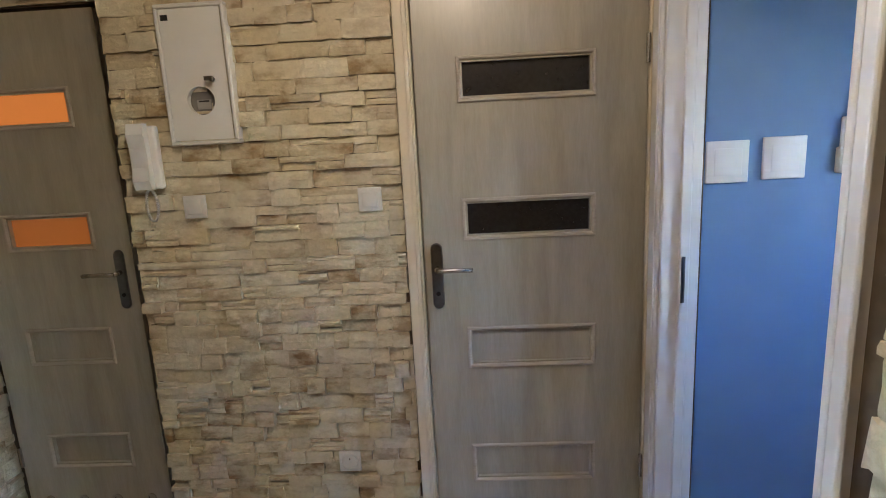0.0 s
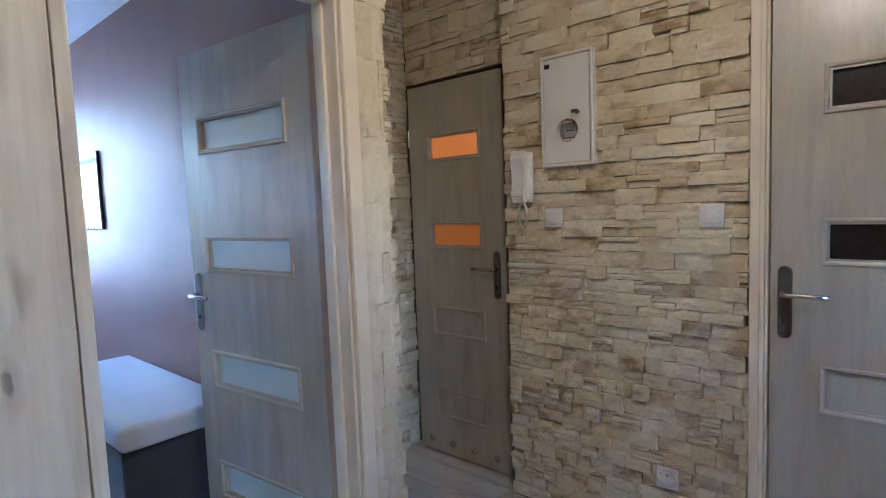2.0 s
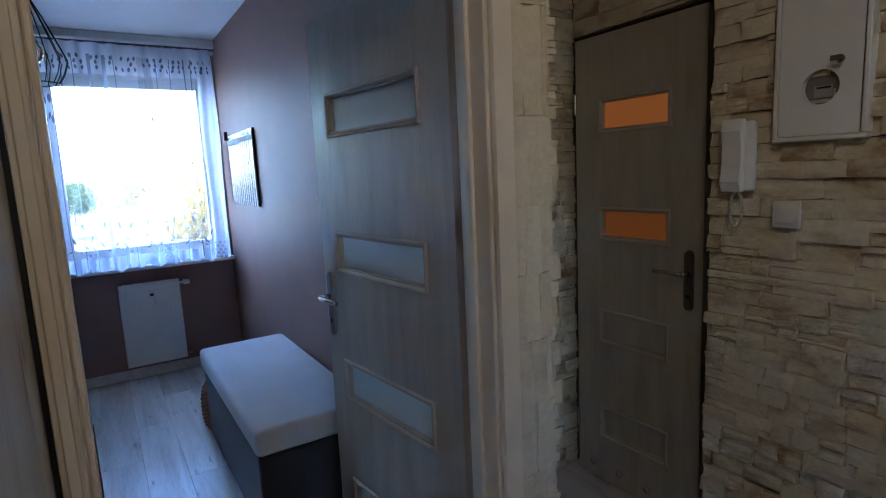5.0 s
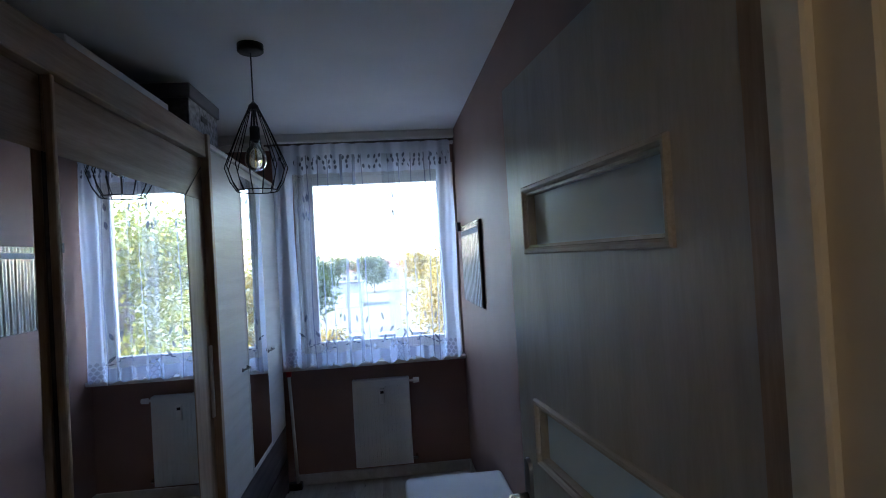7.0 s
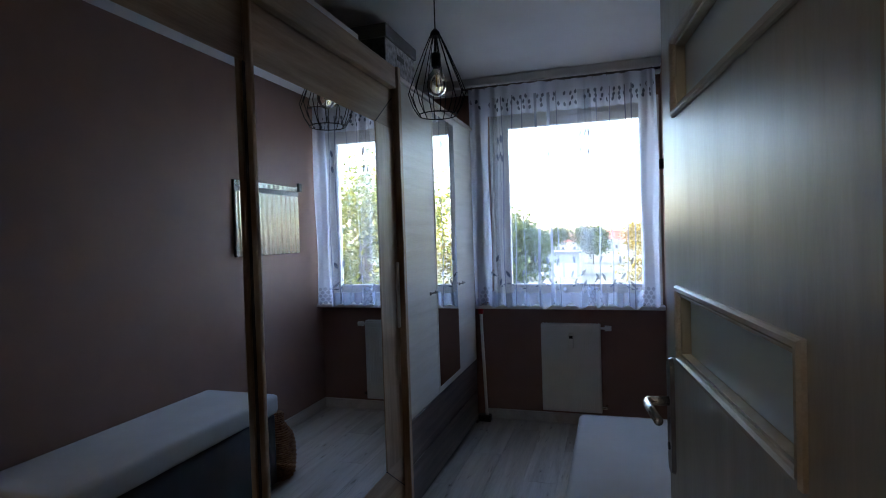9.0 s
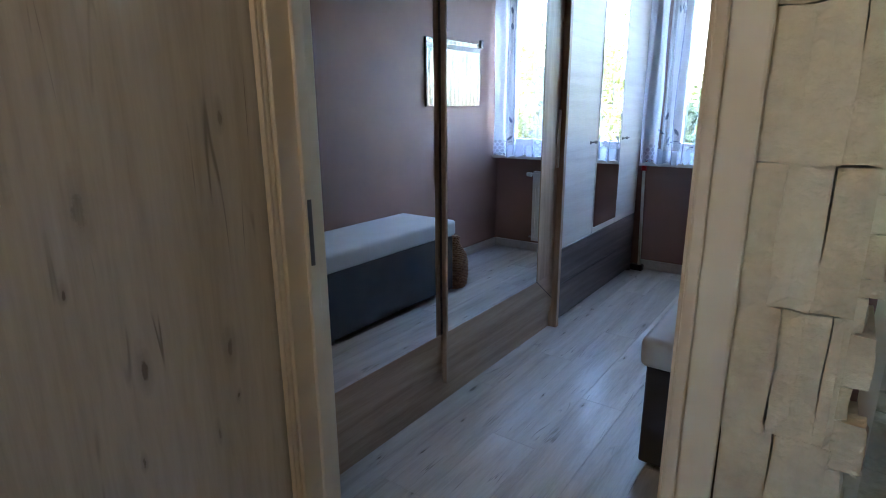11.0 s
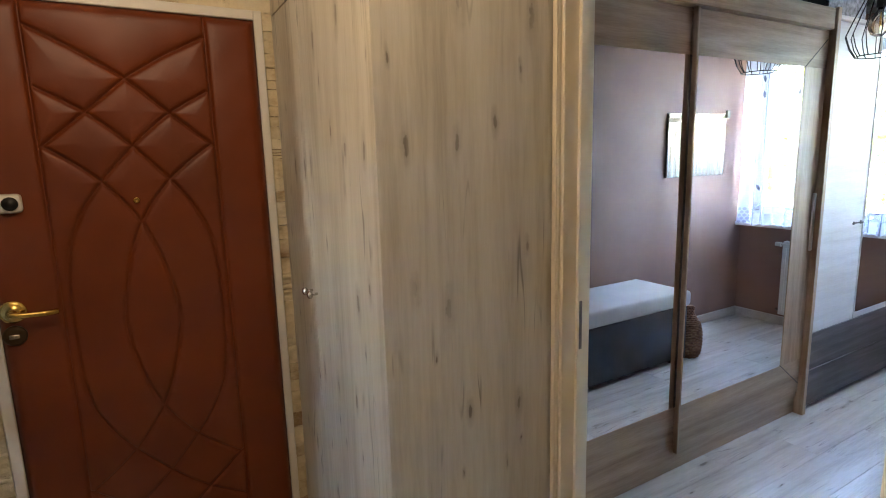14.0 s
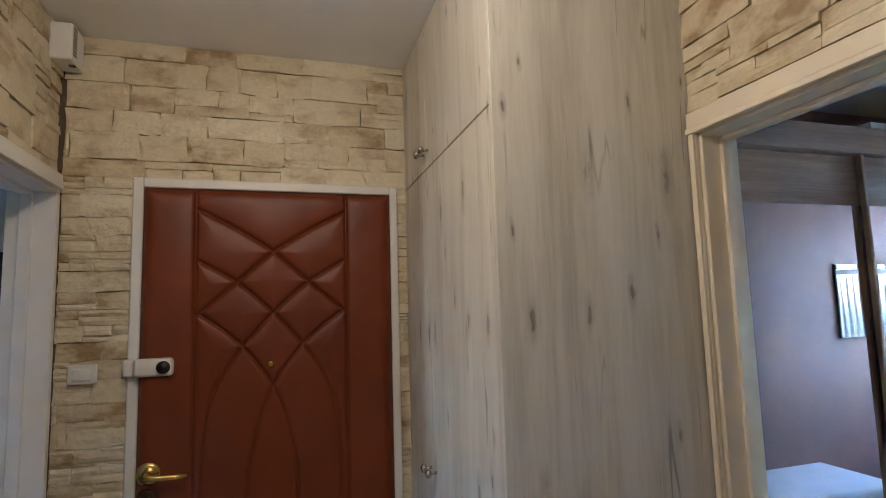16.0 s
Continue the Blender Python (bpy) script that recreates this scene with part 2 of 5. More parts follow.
STONE, STONE_J = stone_mat("split_stone", False), stone_mat("split_stone_joined", True)
STONE_PALE = stone_mat("pale_split_stone", False, 0.32)
MORTAR = plain("mortar", (0.13, 0.095, 0.06), 0.9, var=0.2, scale=20, bumps=0.4)
CREAM = plain("cream_paint", (0.765, 0.69, 0.54), 0.45, var=0.04, bumps=0.03)
WHITE = plain("white_paint", (0.76, 0.75, 0.72), 0.4, var=0.03, bumps=0.03)
CEIL = plain("ceiling_paint", (0.84, 0.83, 0.82), 0.85, var=0.03, scale=3, bumps=0.1)
BROWN = plain("brown_wall_paint", (0.28, 0.163, 0.126), 0.58, var=0.05, scale=4, bumps=0.08)
BLUE = plain("blue_wall_paint", (0.15, 0.25, 0.44), 0.8, var=0.05, scale=4, bumps=0.12)
GREY_WALL = plain("pale_wall_paint", (0.62, 0.64, 0.67), 0.8, var=0.04, scale=4, bumps=0.1)
GREY_OAK = wood("grey_oak_veneer", (0.33, 0.30, 0.235), (0.402, 0.374, 0.303), (0.465, 0.438, 0.363), (7, 7, 0.9), 1.0, 0.36, gloss=0.8, contrast=0.8, fine_part=0.28, pore=0.16, coat=0.9)
# Same oak as the leaf, coloured lighter to imitate light on the mouldings.
MOULD_LIT = wood("lit_grey_oak_moulding", (0.42, 0.38, 0.32), (0.50, 0.46, 0.40), (0.56, 0.52, 0.46), (0.6, 9, 9), 1.0, 0.27)
KNOTTY = wood("knotty_washed_oak", (0.46, 0.43, 0.365), (0.585, 0.558, 0.49), (0.665, 0.643, 0.575), (4.2, 4.2, 0.28), 1.0, 0.42, knots=0.78, contrast=1.1, fine_part=0.36, pore=0.24)
SONOMA = wood("sonoma_oak", (0.28, 0.185, 0.11), (0.40, 0.28, 0.18), (0.48, 0.35, 0.235), (0.5, 9, 9), 1.2, 0.42)
SONOMA_UP = wood("sonoma_oak_upright", (0.28, 0.185, 0.11), (0.40, 0.28, 0.18), (0.48, 0.35, 0.235), (9, 9, 0.5), 1.2, 0.42)
PALE_OAK = wood("white_washed_oak", (0.50, 0.46, 0.42), (0.60, 0.57, 0.53), (0.68, 0.65, 0.61), (0.6, 9, 9), 1.0, 0.4, contrast=0.6)
DARK_OAK = wood("dark_grey_oak", (0.05, 0.038, 0.033), (0.094, 0.073, 0.064), (0.145, 0.117, 0.104), (0.5, 9, 9), 1.2, 0.45)
PLANK = wood("laminate_plank", (0.40, 0.37, 0.335), (0.53, 0.50, 0.46), (0.61, 0.585, 0.55), (0.5, 6, 6), 1.0, 0.33, knots=0.34, per=True)
TAN_EDGE = wood("tan_edge_band", (0.30, 0.20, 0.12), (0.38, 0.265, 0.165), (0.44, 0.32, 0.21), (9, 9, 0.6), 1.0, 0.4)


# Ripples and dimmed silver imitate the pleated curtain reflected in a plain mirror.
def wavy_mirror():
    m, nt, b = base_mat("curtain_reflection_glass", (0.40, 0.42, 0.41), 0.12, 1.0)
    w = node(nt, "ShaderNodeTexWave", Scale=5.4, Distortion=1.8, Detail=1.0)
    nt.links.new(coords(nt, (1, 1, 0.35)), w.inputs["Vector"])
    bump(nt, b, w.outputs[1], 1.0, 0.015)
    return m


WAVY = wavy_mirror()
MIRROR = base_mat("mirror_silver", (0.86, 0.87, 0.88), 0.012, 1.0)[0]
CHROME = plain("brushed_steel", (0.55, 0.54, 0.52), 0.25, 1.0, var=0.08, scale=40, bumps=0.02)
GUNMETAL = plain("dark_steel", (0.22, 0.21, 0.20), 0.3, 1.0, var=0.1, scale=40, bumps=0.02)
BRASS = plain("polished_brass", (0.72, 0.50, 0.16), 0.2, 1.0, var=0.08, scale=30, bumps=0.02)
BRONZE = plain("dark_bronze", (0.09, 0.055, 0.03), 0.35, 0.8, var=0.15, scale=30, bumps=0.02)
BLACK = plain("black_plastic", (0.012, 0.012, 0.013), 0.4, var=0.2)
PLASTIC = plain("white_plastic", (0.74, 0.73, 0.70), 0.35, var=0.03, bumps=0.01)
BLACK_METAL = plain("black_powder_coat", (0.012, 0.011, 0.011), 0.5, 0.3, var=0.2)
FROST = glass_mat("frosted_glass", (0.68, 0.80, 0.83), 0.24, 0.03)
CLEAR = glass_mat("clear_glass", (0.97, 0.98, 0.98), 0.0)
AMBER = glass_mat("bulb_glass", (1.0, 0.9, 0.72), 0.0)
SMOKE = plain("dark_reeded_glass", (0.018, 0.016, 0.016), 0.25, var=0.2, scale=60, bumps=0.1)
RED = plain("red_plastic", (0.5, 0.02, 0.02), 0.35)
MAT_TAN = plain("tan_doormat_pile", (0.36, 0.27, 0.16), 0.95, var=0.18, scale=14, bumps=0.8)


# Emission in the panes stands in for the bathroom lamp behind them.
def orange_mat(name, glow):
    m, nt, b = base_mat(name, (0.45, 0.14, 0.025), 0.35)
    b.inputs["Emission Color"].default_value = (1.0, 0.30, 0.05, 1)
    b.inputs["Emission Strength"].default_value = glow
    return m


def leather_mat():
    m, nt, b = base_mat("brown_leatherette", (0.12, 0.022, 0.008), 0.42)
    v = coords(nt)
    n1 = noise_tex(nt, v, 3, 4)
    nt.links.new(ramp(nt, n1, [(0.3, (0.13, 0.023, 0.0033)), (0.7, (0.185, 0.035, 0.0053))]), b.inputs["Base Color"])
    vor = node(nt, "ShaderNodeTexVoronoi", Scale=450.0)
    nt.links.new(v, vor.inputs["Vector"])
    b.inputs["Specular IOR Level"].default_value = 0.42
    bump(nt, b, mix(nt, 0.5, vor.outputs["Distance"], noise_tex(nt, v, 14, 4)), 0.25, 0.0015)
    return m


def fabric(name, lo, hi, scale=350):
    m, nt, b = base_mat(name, lo, 0.95)
    v = coords(nt)
    n1 = mix(nt, 0.5, noise_tex(nt, v, scale, 2), noise_tex(nt, v, 6, 4))
    nt.links.new(ramp(nt, n1, [(0.35, lo), (0.65, hi)]), b.inputs["Base Color"])
    bump(nt, b, noise_tex(nt, v, scale * 2, 2), 0.4, 0.001)
    b.inputs["Sheen Weight"].default_value = 0.2
    return m


# Two glow strengths imitate how the upper and lower panes are lit.
ORANGE, ORANGE_DIM, LEATHER = orange_mat("self_lit_orange_glass", 0.0048), orange_mat("dim_self_lit_orange_glass", 0.0018), leather_mat()
PALE_CLOTH = fabric("pale_grey_upholstery", (0.54, 0.55, 0.57), (0.64, 0.65, 0.67))
DARK_CLOTH = fabric("charcoal_upholstery", (0.035, 0.037, 0.045), (0.06, 0.062, 0.072))
SHEER = sheer_mat("sheer_voile", (0.58, 0.61, 0.71), 0.76)
FOLD = sheer_mat("doubled_voile", (0.80, 0.84, 0.95), 0.42)
LACE = sheer_mat("dense_lace", (0.86, 0.89, 0.97), 0.2)
# Darker voile: the shade of gathered pleats is put into its colour.
PLEAT_SHADE = sheer_mat("pleat_shade_voile", (0.42, 0.45, 0.54), 0.45)
LEAFY = sheer_mat("grey_embroidery", (0.20, 0.22, 0.27), 0.25)
# ---- plan ----
HC = 2.60                   # ceiling height
XB, YB0, YB1 = -1.08, 0.052, 0.85   # bedroom partition face and its opening
XR = 0.67                   # right wall of the hall
YS, YE = 1.87, -0.976       # stone wall behind the meter box, entrance wall
XW, YN, YL = -4.85, 1.035, -0.95   # window wall, bedroom's two long walls

# ---- setting ----
def structure(name, bm, mat, label, category="wall"):
    return tagged(part(name, bm, mat), label, category, kind="structure")


floor = structure("floor", bx(-5.1, 3.2, -2.6, 3.4, -0.2, -0.014), MORTAR, "screed under pale grey laminate planks", "floor")
structure("ceiling", bx(-5.0, 3.2, -2.6, 3.4, HC, HC + 0.2), CEIL, "smooth white painted ceiling", "ceiling")

bm = bmesh.new()
box(bm, XB - 0.085, XB, YB1 + 0.04, 1.03, 0, HC)
box(bm, XB - 0.085, XB, -1.2, YB0 - 0.04, 0, HC)
box(bm, XB - 0.085, XB, YB0 - 0.04, YB1 + 0.04, 2.07, HC)
structure("wall_west", bm, MORTAR, "partition between hall and bedroom with a doorway")
structure("wall_bedroom_lining", bx(XB - 0.089, XB - 0.085, -1.2, YB0 - 0.06, 0, HC), BROWN, "matt brown painted partition inside the bedroom")
structure("wall_bedroom_lining_north", bx(XB - 0.089, XB - 0.085, YB1 + 0.06, YN, 0, HC), BROWN, "matt brown painted strip beside the bedroom door")
structure("wall_bedroom_lining_top", bx(XB - 0.089, XB - 0.085, YB0 - 0.06, YB1 + 0.06, 2.1, HC), BROWN, "matt brown painted strip over the bedroom door")
structure("wall_bedroom_north", bx(XW, XB - 0.089, YN, YN + 0.018, 0, HC), BROWN, "satin brown painted long bedroom wall")
structure("wall_passage_south", bx(-2.1, XB - 0.11, YN + 0.019, 1.075, 0, HC), CREAM, "plastered back of the bedroom wall in the passage")
structure("wall_bedroom_south", bx(XW, XB - 0.089, YL - 0.1, YL, 0, HC), BROWN, "brown painted wall behind the wardrobes")
WIN = (-0.185, 1.02, 0.905, 2.36)    # y0 y1 z0 z1 of the window opening
bm = bmesh.new()
box(bm, XW - 0.25, XW, -3, WIN[0], -6, 5)
box(bm, XW - 0.25, XW, WIN[1], 5, -6, 5)
box(bm, XW - 0.25, XW, WIN[0], WIN[1], -6, WIN[2])
box(bm, XW - 0.25, XW, WIN[0], WIN[1], WIN[3], 5)
structure("wall_window", bm, BROWN, "dark brown painted wall with a single window")

# entrance wall, right wall, far walls
bm = bmesh.new()
box(bm, -1.2, -0.49, YE - 0.15, YE, 0, HC)
box(bm, 0.436, XR + 0.12, YE - 0.15, YE, 0, HC)
box(bm, -0.49, 0.436, YE - 0.15, YE, 2.095, HC)
# Unseen slab, added only to keep daylight from leaking round the entrance door.
structure("wall_light_stop", bx(-0.7, 0.65, YE - 0.22, YE - 0.155, 0, 2.3), MORTAR, "unseen slab added behind the entrance door against light leaks")
structure("wall_entrance", bm, MORTAR, "entrance wall carrying cream split stone")
LO = (-0.945, -0.13)      # doorway to the living room
BO = (0.82, 1.69)         # doorway to the blue room
bm = bmesh.new()
box(bm, XR + 0.012, XR + 0.12, YE, LO[0], 0, HC)
box(bm, XR + 0.012, XR + 0.12, LO[1], BO[0], 0, HC)
box(bm, XR + 0.012, XR + 0.12, BO[1], YS + 0.1, 0, HC)
box(bm, XR + 0.012, XR + 0.12, LO[0], LO[1], 2.05, HC)
box(bm, XR + 0.012, XR + 0.12, BO[0], BO[1], 2.05, HC)
structure("wall_east", bm, MORTAR, "hall wall with two doorways carrying split stone")
bm = bmesh.new()
box(bm, -1.148, -0.16, YS, YS + 0.12, 0, HC)
box(bm, -0.16, XR, YS, YS + 0.12, 2.06, HC)
structure("wall_north", bm, MORTAR, "hall wall behind the meter box carrying split stone")
structure("wall_behind_black_door", bx(-0.165, XR, YS + 0.125, YS + 0.2, 0, 2.06), MORTAR, "dark closed space behind the door")
bm = bmesh.new()
box(bm, -2.1, -1.95, 1.075, 2.2, 0, HC)
box(bm, -1.95, -1.148, 2.045, 2.16, 2.07, HC)
box(bm, -1.22, -1.148, 1.99, 2.16, 0, HC)
structure("wall_passage", bm, MORTAR, "short passage walls round the bathroom door")
structure("wall_behind_bathroom_door", bx(-1.95, -1.2, 2.17, 2.25, 0, 2.1), MORTAR, "closed space behind the bathroom door")

# living room and blue room beyond the two doorways
# The far wall has an unseen opening, added to send daylight into the hall.
bm = bmesh.new()
box(bm, 3.0, 3.1, -2.5, 0.2, 0, 1.2)
box(bm, 3.0, 3.1, -2.5, 0.2, 2.0, HC)
box(bm, 3.0, 3.1, -2.5, -1.37, 1.2, 2.0)
box(bm, 3.0, 3.1, -1.15, 0.2, 1.2, 2.0)
box(bm, XR + 0.12, 3.0, -2.6, -2.5, 0, HC)
box(bm, XR + 0.12, 3.0, 0.1, 0.2, 0, HC)
box(bm, XR + 0.11, XR + 0.121, -2.5, YE - 0.16, 0, HC)
structure("wall_living_room", bm, GREY_WALL, "pale blue-grey living room walls")
bm = bmesh.new()
box(bm, XR + 0.12, 3.0, 1.725, 1.83, 0, HC)
# Another unseen opening is added here to light the blue room.
box(bm, 2.4, 2.5, 0.3, 1.725, 0, 1.2)
box(bm, 2.4, 2.5, 0.3, 1.725, 2.0, HC)
box(bm, 2.4, 2.5, 0.3, 0.75, 1.2, 2.0)
box(bm, 2.4, 2.5, 1.0, 1.725, 1.2, 2.0)
box(bm, XR + 0.122, 2.4, 0.2, 0.3, 0, HC)
structure("wall_blue_room", bm, BLUE, "bright blue painted room walls")

# cornice over the window, skirting
bm = bmesh.new()
box(bm, XW, XW + 0.09, YL, YN, 2.535, HC, 0.012, 2)
box(bm, XW, XW + 0.05, YL, YN, 2.495, 2.535, 0.01, 2)
structure("trim", bm, WHITE, "white stepped cornice above the window", "trim")
bm = bmesh.new()
box(bm, XW, XW + 0.015, -0.28, YN, 0, 0.08, 0.004)
box(bm, XW + 0.015, XB - 0.13, YN - 0.015, YN, 0, 0.08, 0.004)
structure("baseboard", bm, PALE_OAK, "pale oak skirting boards in the bedroom", "skirting")
bm = bmesh.new()
box(bm, -1.145, -0.165, YS - 0.036, YS - 0.022, 0, 0.03, 0.003)
structure("baseboard_hall", bm, PALE_OAK, "thin pale oak strip along the stone wall", "skirting")
structure("trim_threshold", bx(-1.13, -1.095, YB0, YB1, 0.001, 0.009, 0.003), WHITE, "white threshold strip in the bedroom doorway", "threshold")


# ---- door frames ----
def door_frame(name, m, w, h, depth, label, mat, casing=0.065, sides=("l", "r"), strike=False, near=None):
    """Local: x along the wall from 0 to w (clear), y into the wall, z up. The face stands at y = 0."""
    f = thing(name, m, label, "door frame", kind="structure")
    for nm, x0, x1 in (("jamb", -0.03, 0.0), ("jamb", w, w + 0.03)):
        b = bx(x0, x1, 0.0, depth, 0, h + 0.03, 0.003)
        s = 1 if x0 < 0 else -1
        xa = x1 if s > 0 else x0
        box(b, min(xa, xa + s * 0.012), max(xa, xa + s * 0.012), depth * 0.45, depth * 0.72, 0, h, 0.003)
        part(nm, b, mat, f)
    b = bx(0.0, w, 0.0, depth, h, h + 0.03, 0.002)
    box(b, 0.012, w - 0.012, depth * 0.45, depth * 0.72, h - 0.012, h - 0.0005, 0.002)
    part("head_jamb", b, mat, f)
    for side in sides:
        x0, x1 = (-(near or casing), -0.008) if side == "l" else (w + 0.008, w + casing)
        b = bx(x0, x1, -0.014, -0.0005, 0, h + 0.0075, 0.004, 2)
        xi = x1 - 0.016 if side == "l" else x0
        box(b, xi, xi + 0.016, -0.02, -0.0142, 0, h + 0.0075, 0.003, 2)
        part("casing", b, mat, f)
    xl = -(near or casing) if "l" in sides else 0
    xr = w + casing if "r" in sides else w
    b = bx(xl, xr, -0.016, -0.0005, h + 0.008, h + casing, 0.004, 2)
    box(b, xl, xr, -0.021, -0.0162, h + 0.008, h + 0.024, 0.003, 2)
    part("head_casing", b, mat, f)
    if strike:
        sx = w - 0.0155 if strike == "r" else 0.0125
        part("strike_plate", bx(sx, sx + 0.002, depth * 0.5, depth * 0.6, 0.97, 1.12, 0.0008), GUNMETAL, f, "dark steel strike plate")
    return f


door_frame("trim_bedroom_frame", Matrix(((0, -1, 0, -1.055), (1, 0, 0, YB0), (0, 0, 1, 0), (0, 0, 0, 1))), YB1 - YB0, 2.03, 0.115,
           "cream white moulded frame of the bedroom doorway", CREAM, 0.066, ("l", "r"), "l", near=0.033)
door_frame("trim_living_frame", Matrix(((0, 1, 0, XR - 0.016), (1, 0, 0, LO[0] + 0.03), (0, 0, 1, 0), (0, 0, 0, 1))), LO[1] - LO[0] - 0.06, 2.03, 0.14,
           "white frame of the living room doorway", WHITE, 0.06, ("r",))
door_frame("trim_blue_frame", Matrix(((0, 1, 0, XR - 0.016), (1, 0, 0, BO[0] + 0.03), (0, 0, 1, 0), (0, 0, 0, 1))), BO[1] - BO[0] - 0.06, 2.03, 0.12,
           "white moulded frame of the blue room's doorway", WHITE, 0.075, ("l", "r"), "r", near=0.05)
f = door_frame("trim_black_door_frame", pose(-0.107, YS - 0.02, 0), 0.775, 2.03, 0.13, "cream frame of the closed grey door", CREAM, 0.055, ("l",))
part("hinge_side_strip", bx(0.783, 0.793, -0.014, -0.001, 0, 2.03, 0.003), CREAM, f)


# ---- doors ----
ROWS_Z = ((1.632, 1.78), (1.165, 1.313), (0.69, 0.848), (0.226, 0.383))


def pill(x, ya, yb, z0, z1, r, n=10):
    """A plate with round ends, standing upright."""
    b = bmesh.new()
    rim = [(x + r * math.cos(a), z1 - r + r * math.sin(a)) for a in np.linspace(0, math.pi, n)]
    rim += [(x + r * math.cos(a), z0 + r + r * math.sin(a)) for a in np.linspace(math.pi, 2 * math.pi, n)]
    lo, hi = min(ya, yb), max(ya, yb)
    out = []
    for y, k in ((lo, 1.0 if ya < yb else 0.86), (hi, 0.86 if ya < yb else 1.0)):
        cz = (z0 + z1) / 2
        out.append([b.verts.new((x + (px - x) * k, y, cz + (pz - cz) * (1 - (1 - k) * 0.2))) for px, pz in rim])
    m = len(rim)
    for i in range(m):
        b.faces.new((out[0][i], out[0][(i + 1) % m], out[1][(i + 1) % m], out[1][i]))
    b.faces.new(out[0][::-1])
    b.faces.new(out[1])
    bmesh.ops.recalc_face_normals(b, faces=b.faces)
    return b


def lever_handle(parent, x, z, toward, side, mat, plate_mat, length=0.125):
    """Plate on the face side (-1: towards -y), lever pointing along toward."""
    y = side * 0.021
    plate = part("handle_plate", pill(x, y, y + side * 0.008, z - 0.12, z + 0.12, 0.021), plate_mat, parent, "long steel back plate")
    b = bmesh.new()
    cyl(b, (x, y + side * 0.007, z + 0.03), (x, y + side * 0.05, z + 0.03), 0.0095)
    tube(b, [(x, y + side * 0.048, z + 0.03), (x + toward * 0.02, y + side * 0.053, z + 0.03), (x + toward * 0.06, y + side * 0.053, z + 0.031),
             (x + toward * length, y + side * 0.05, z + 0.029)], 0.0085, 10)
    part("lever", b, mat, plate, "satin steel lever", True)
    b = cyl(bmesh.new(), (x, y + side * 0.007, z - 0.062), (x, y + side * 0.0105, z - 0.062), 0.008)
    part("keyhole", b, BLACK, plate)


def panel_door(name, m, w, h, x0, x1, panes, label, handle_x, toward, hinge_side, both=False, plate_mat=GUNMETAL, vents=False, holds=0.02):
    """Local x along the leaf from 0 to w, the near face at -y. panes: a material for each of the four lights, None for wood."""
    d = thing(name, m, label, "door", kind="structure")
    mw = 0.02
    b = bmesh.new()
    t = holds
    box(b, 0, x0 + mw, -t, t, 0.008, h)
    box(b, x1 - mw, w, -t, t, 0.008, h)
    zs = [0.008] + [v for r in reversed(ROWS_Z) for v in (r[0] + mw, r[1] - mw)] + [h]
    for i in range(0, len(zs), 2):
        box(b, x0 + mw, x1 - mw, -t, t, zs[i], zs[i + 1], 0.0)
    leaf = part("leaf", b, GREY_OAK, d)
    for (z0, z1), pm in zip(ROWS_Z, panes):
        for s in ((-1, 1) if both else (-1,)):
            b = bmesh.new()
            rings = []
            for inset, yy in ((0.0, t - 0.004), (0.0, t + 0.005), (0.003, t + 0.009), (0.009, t + 0.009), (0.013, t + 0.005), (mw, 0.004), (mw, 0.0)):
                rings.append([b.verts.new(p) for p in ((x0 + inset, s * yy, z0 + inset), (x1 - inset, s * yy, z0 + inset), (x1 - inset, s * yy, z1 - inset), (x0 + inset, s * yy, z1 - inset))])
            for r0, r1 in zip(rings, rings[1:]):
                for k in range(4):
                    b.faces.new((r0[k], r0[(k + 1) % 4], r1[(k + 1) % 4], r1[k]))
            bmesh.ops.recalc_face_normals(b, faces=b.faces)
            part("moulding", b, MOULD_LIT, leaf)
        if pm is None:
            part("panel", bx(x0 + mw, x1 - mw, -0.006, 0.006, z0 + mw, z1 - mw), GREY_OAK, leaf)
        else:
            part("pane", bx(x0 + mw, x1 - mw, -0.003, 0.003, z0 + mw, z1 - mw), pm, leaf, "frosted pane" if pm is FROST else "coloured pane")
    lever_handle(d, handle_x, 1.04, toward, -1, CHROME, plate_mat)
    if both:
        lever_handle(d, handle_x, 1.04, toward, 1, CHROME, plate_mat)
    hx = w if hinge_side == "r" else 0.0
    for z in (0.28, 1.77):
        b = cyl(bmesh.new(), (hx, -t - 0.004, z - 0.045), (hx, -t - 0.004, z + 0.045), 0.0075, n=12)
        part("hinge", b, CHROME, d, "steel hinge barrel")
    if both:
        part("edge_band", bx(hx - 0.002, hx + 0.075, -t - 0.0018, t + 0.0018, 0.009, h - 0.001, 0.001), TAN_EDGE, d, "tan edge band on the hinge side")
    if vents:
        for k in range(4):
            xx = 0.09 + k * (w - 0.18) / 3
            b = lathe(bmesh.new(), [(0.019, 0), (0.019, 0.004), (0.012, 0.005), (0.012, 0.0015)], 20)
            bmesh.ops.transform(b, matrix=pose(xx, -t, 0.075, 90), verts=b.verts)
            part("vent_ring", b, CHROME, d, "round steel vent ring")
    return d


panel_door("door_1", pose(-0.100, YS - 0.008, 0), 0.762, 2.03, 0.138, 0.596, (SMOKE, SMOKE, None, None),
           "closed grey oak door with two dark glass strips", 0.042, 1, "r")
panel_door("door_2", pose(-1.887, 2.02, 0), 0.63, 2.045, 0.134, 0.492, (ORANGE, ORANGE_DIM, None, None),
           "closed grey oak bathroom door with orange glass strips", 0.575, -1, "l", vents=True)
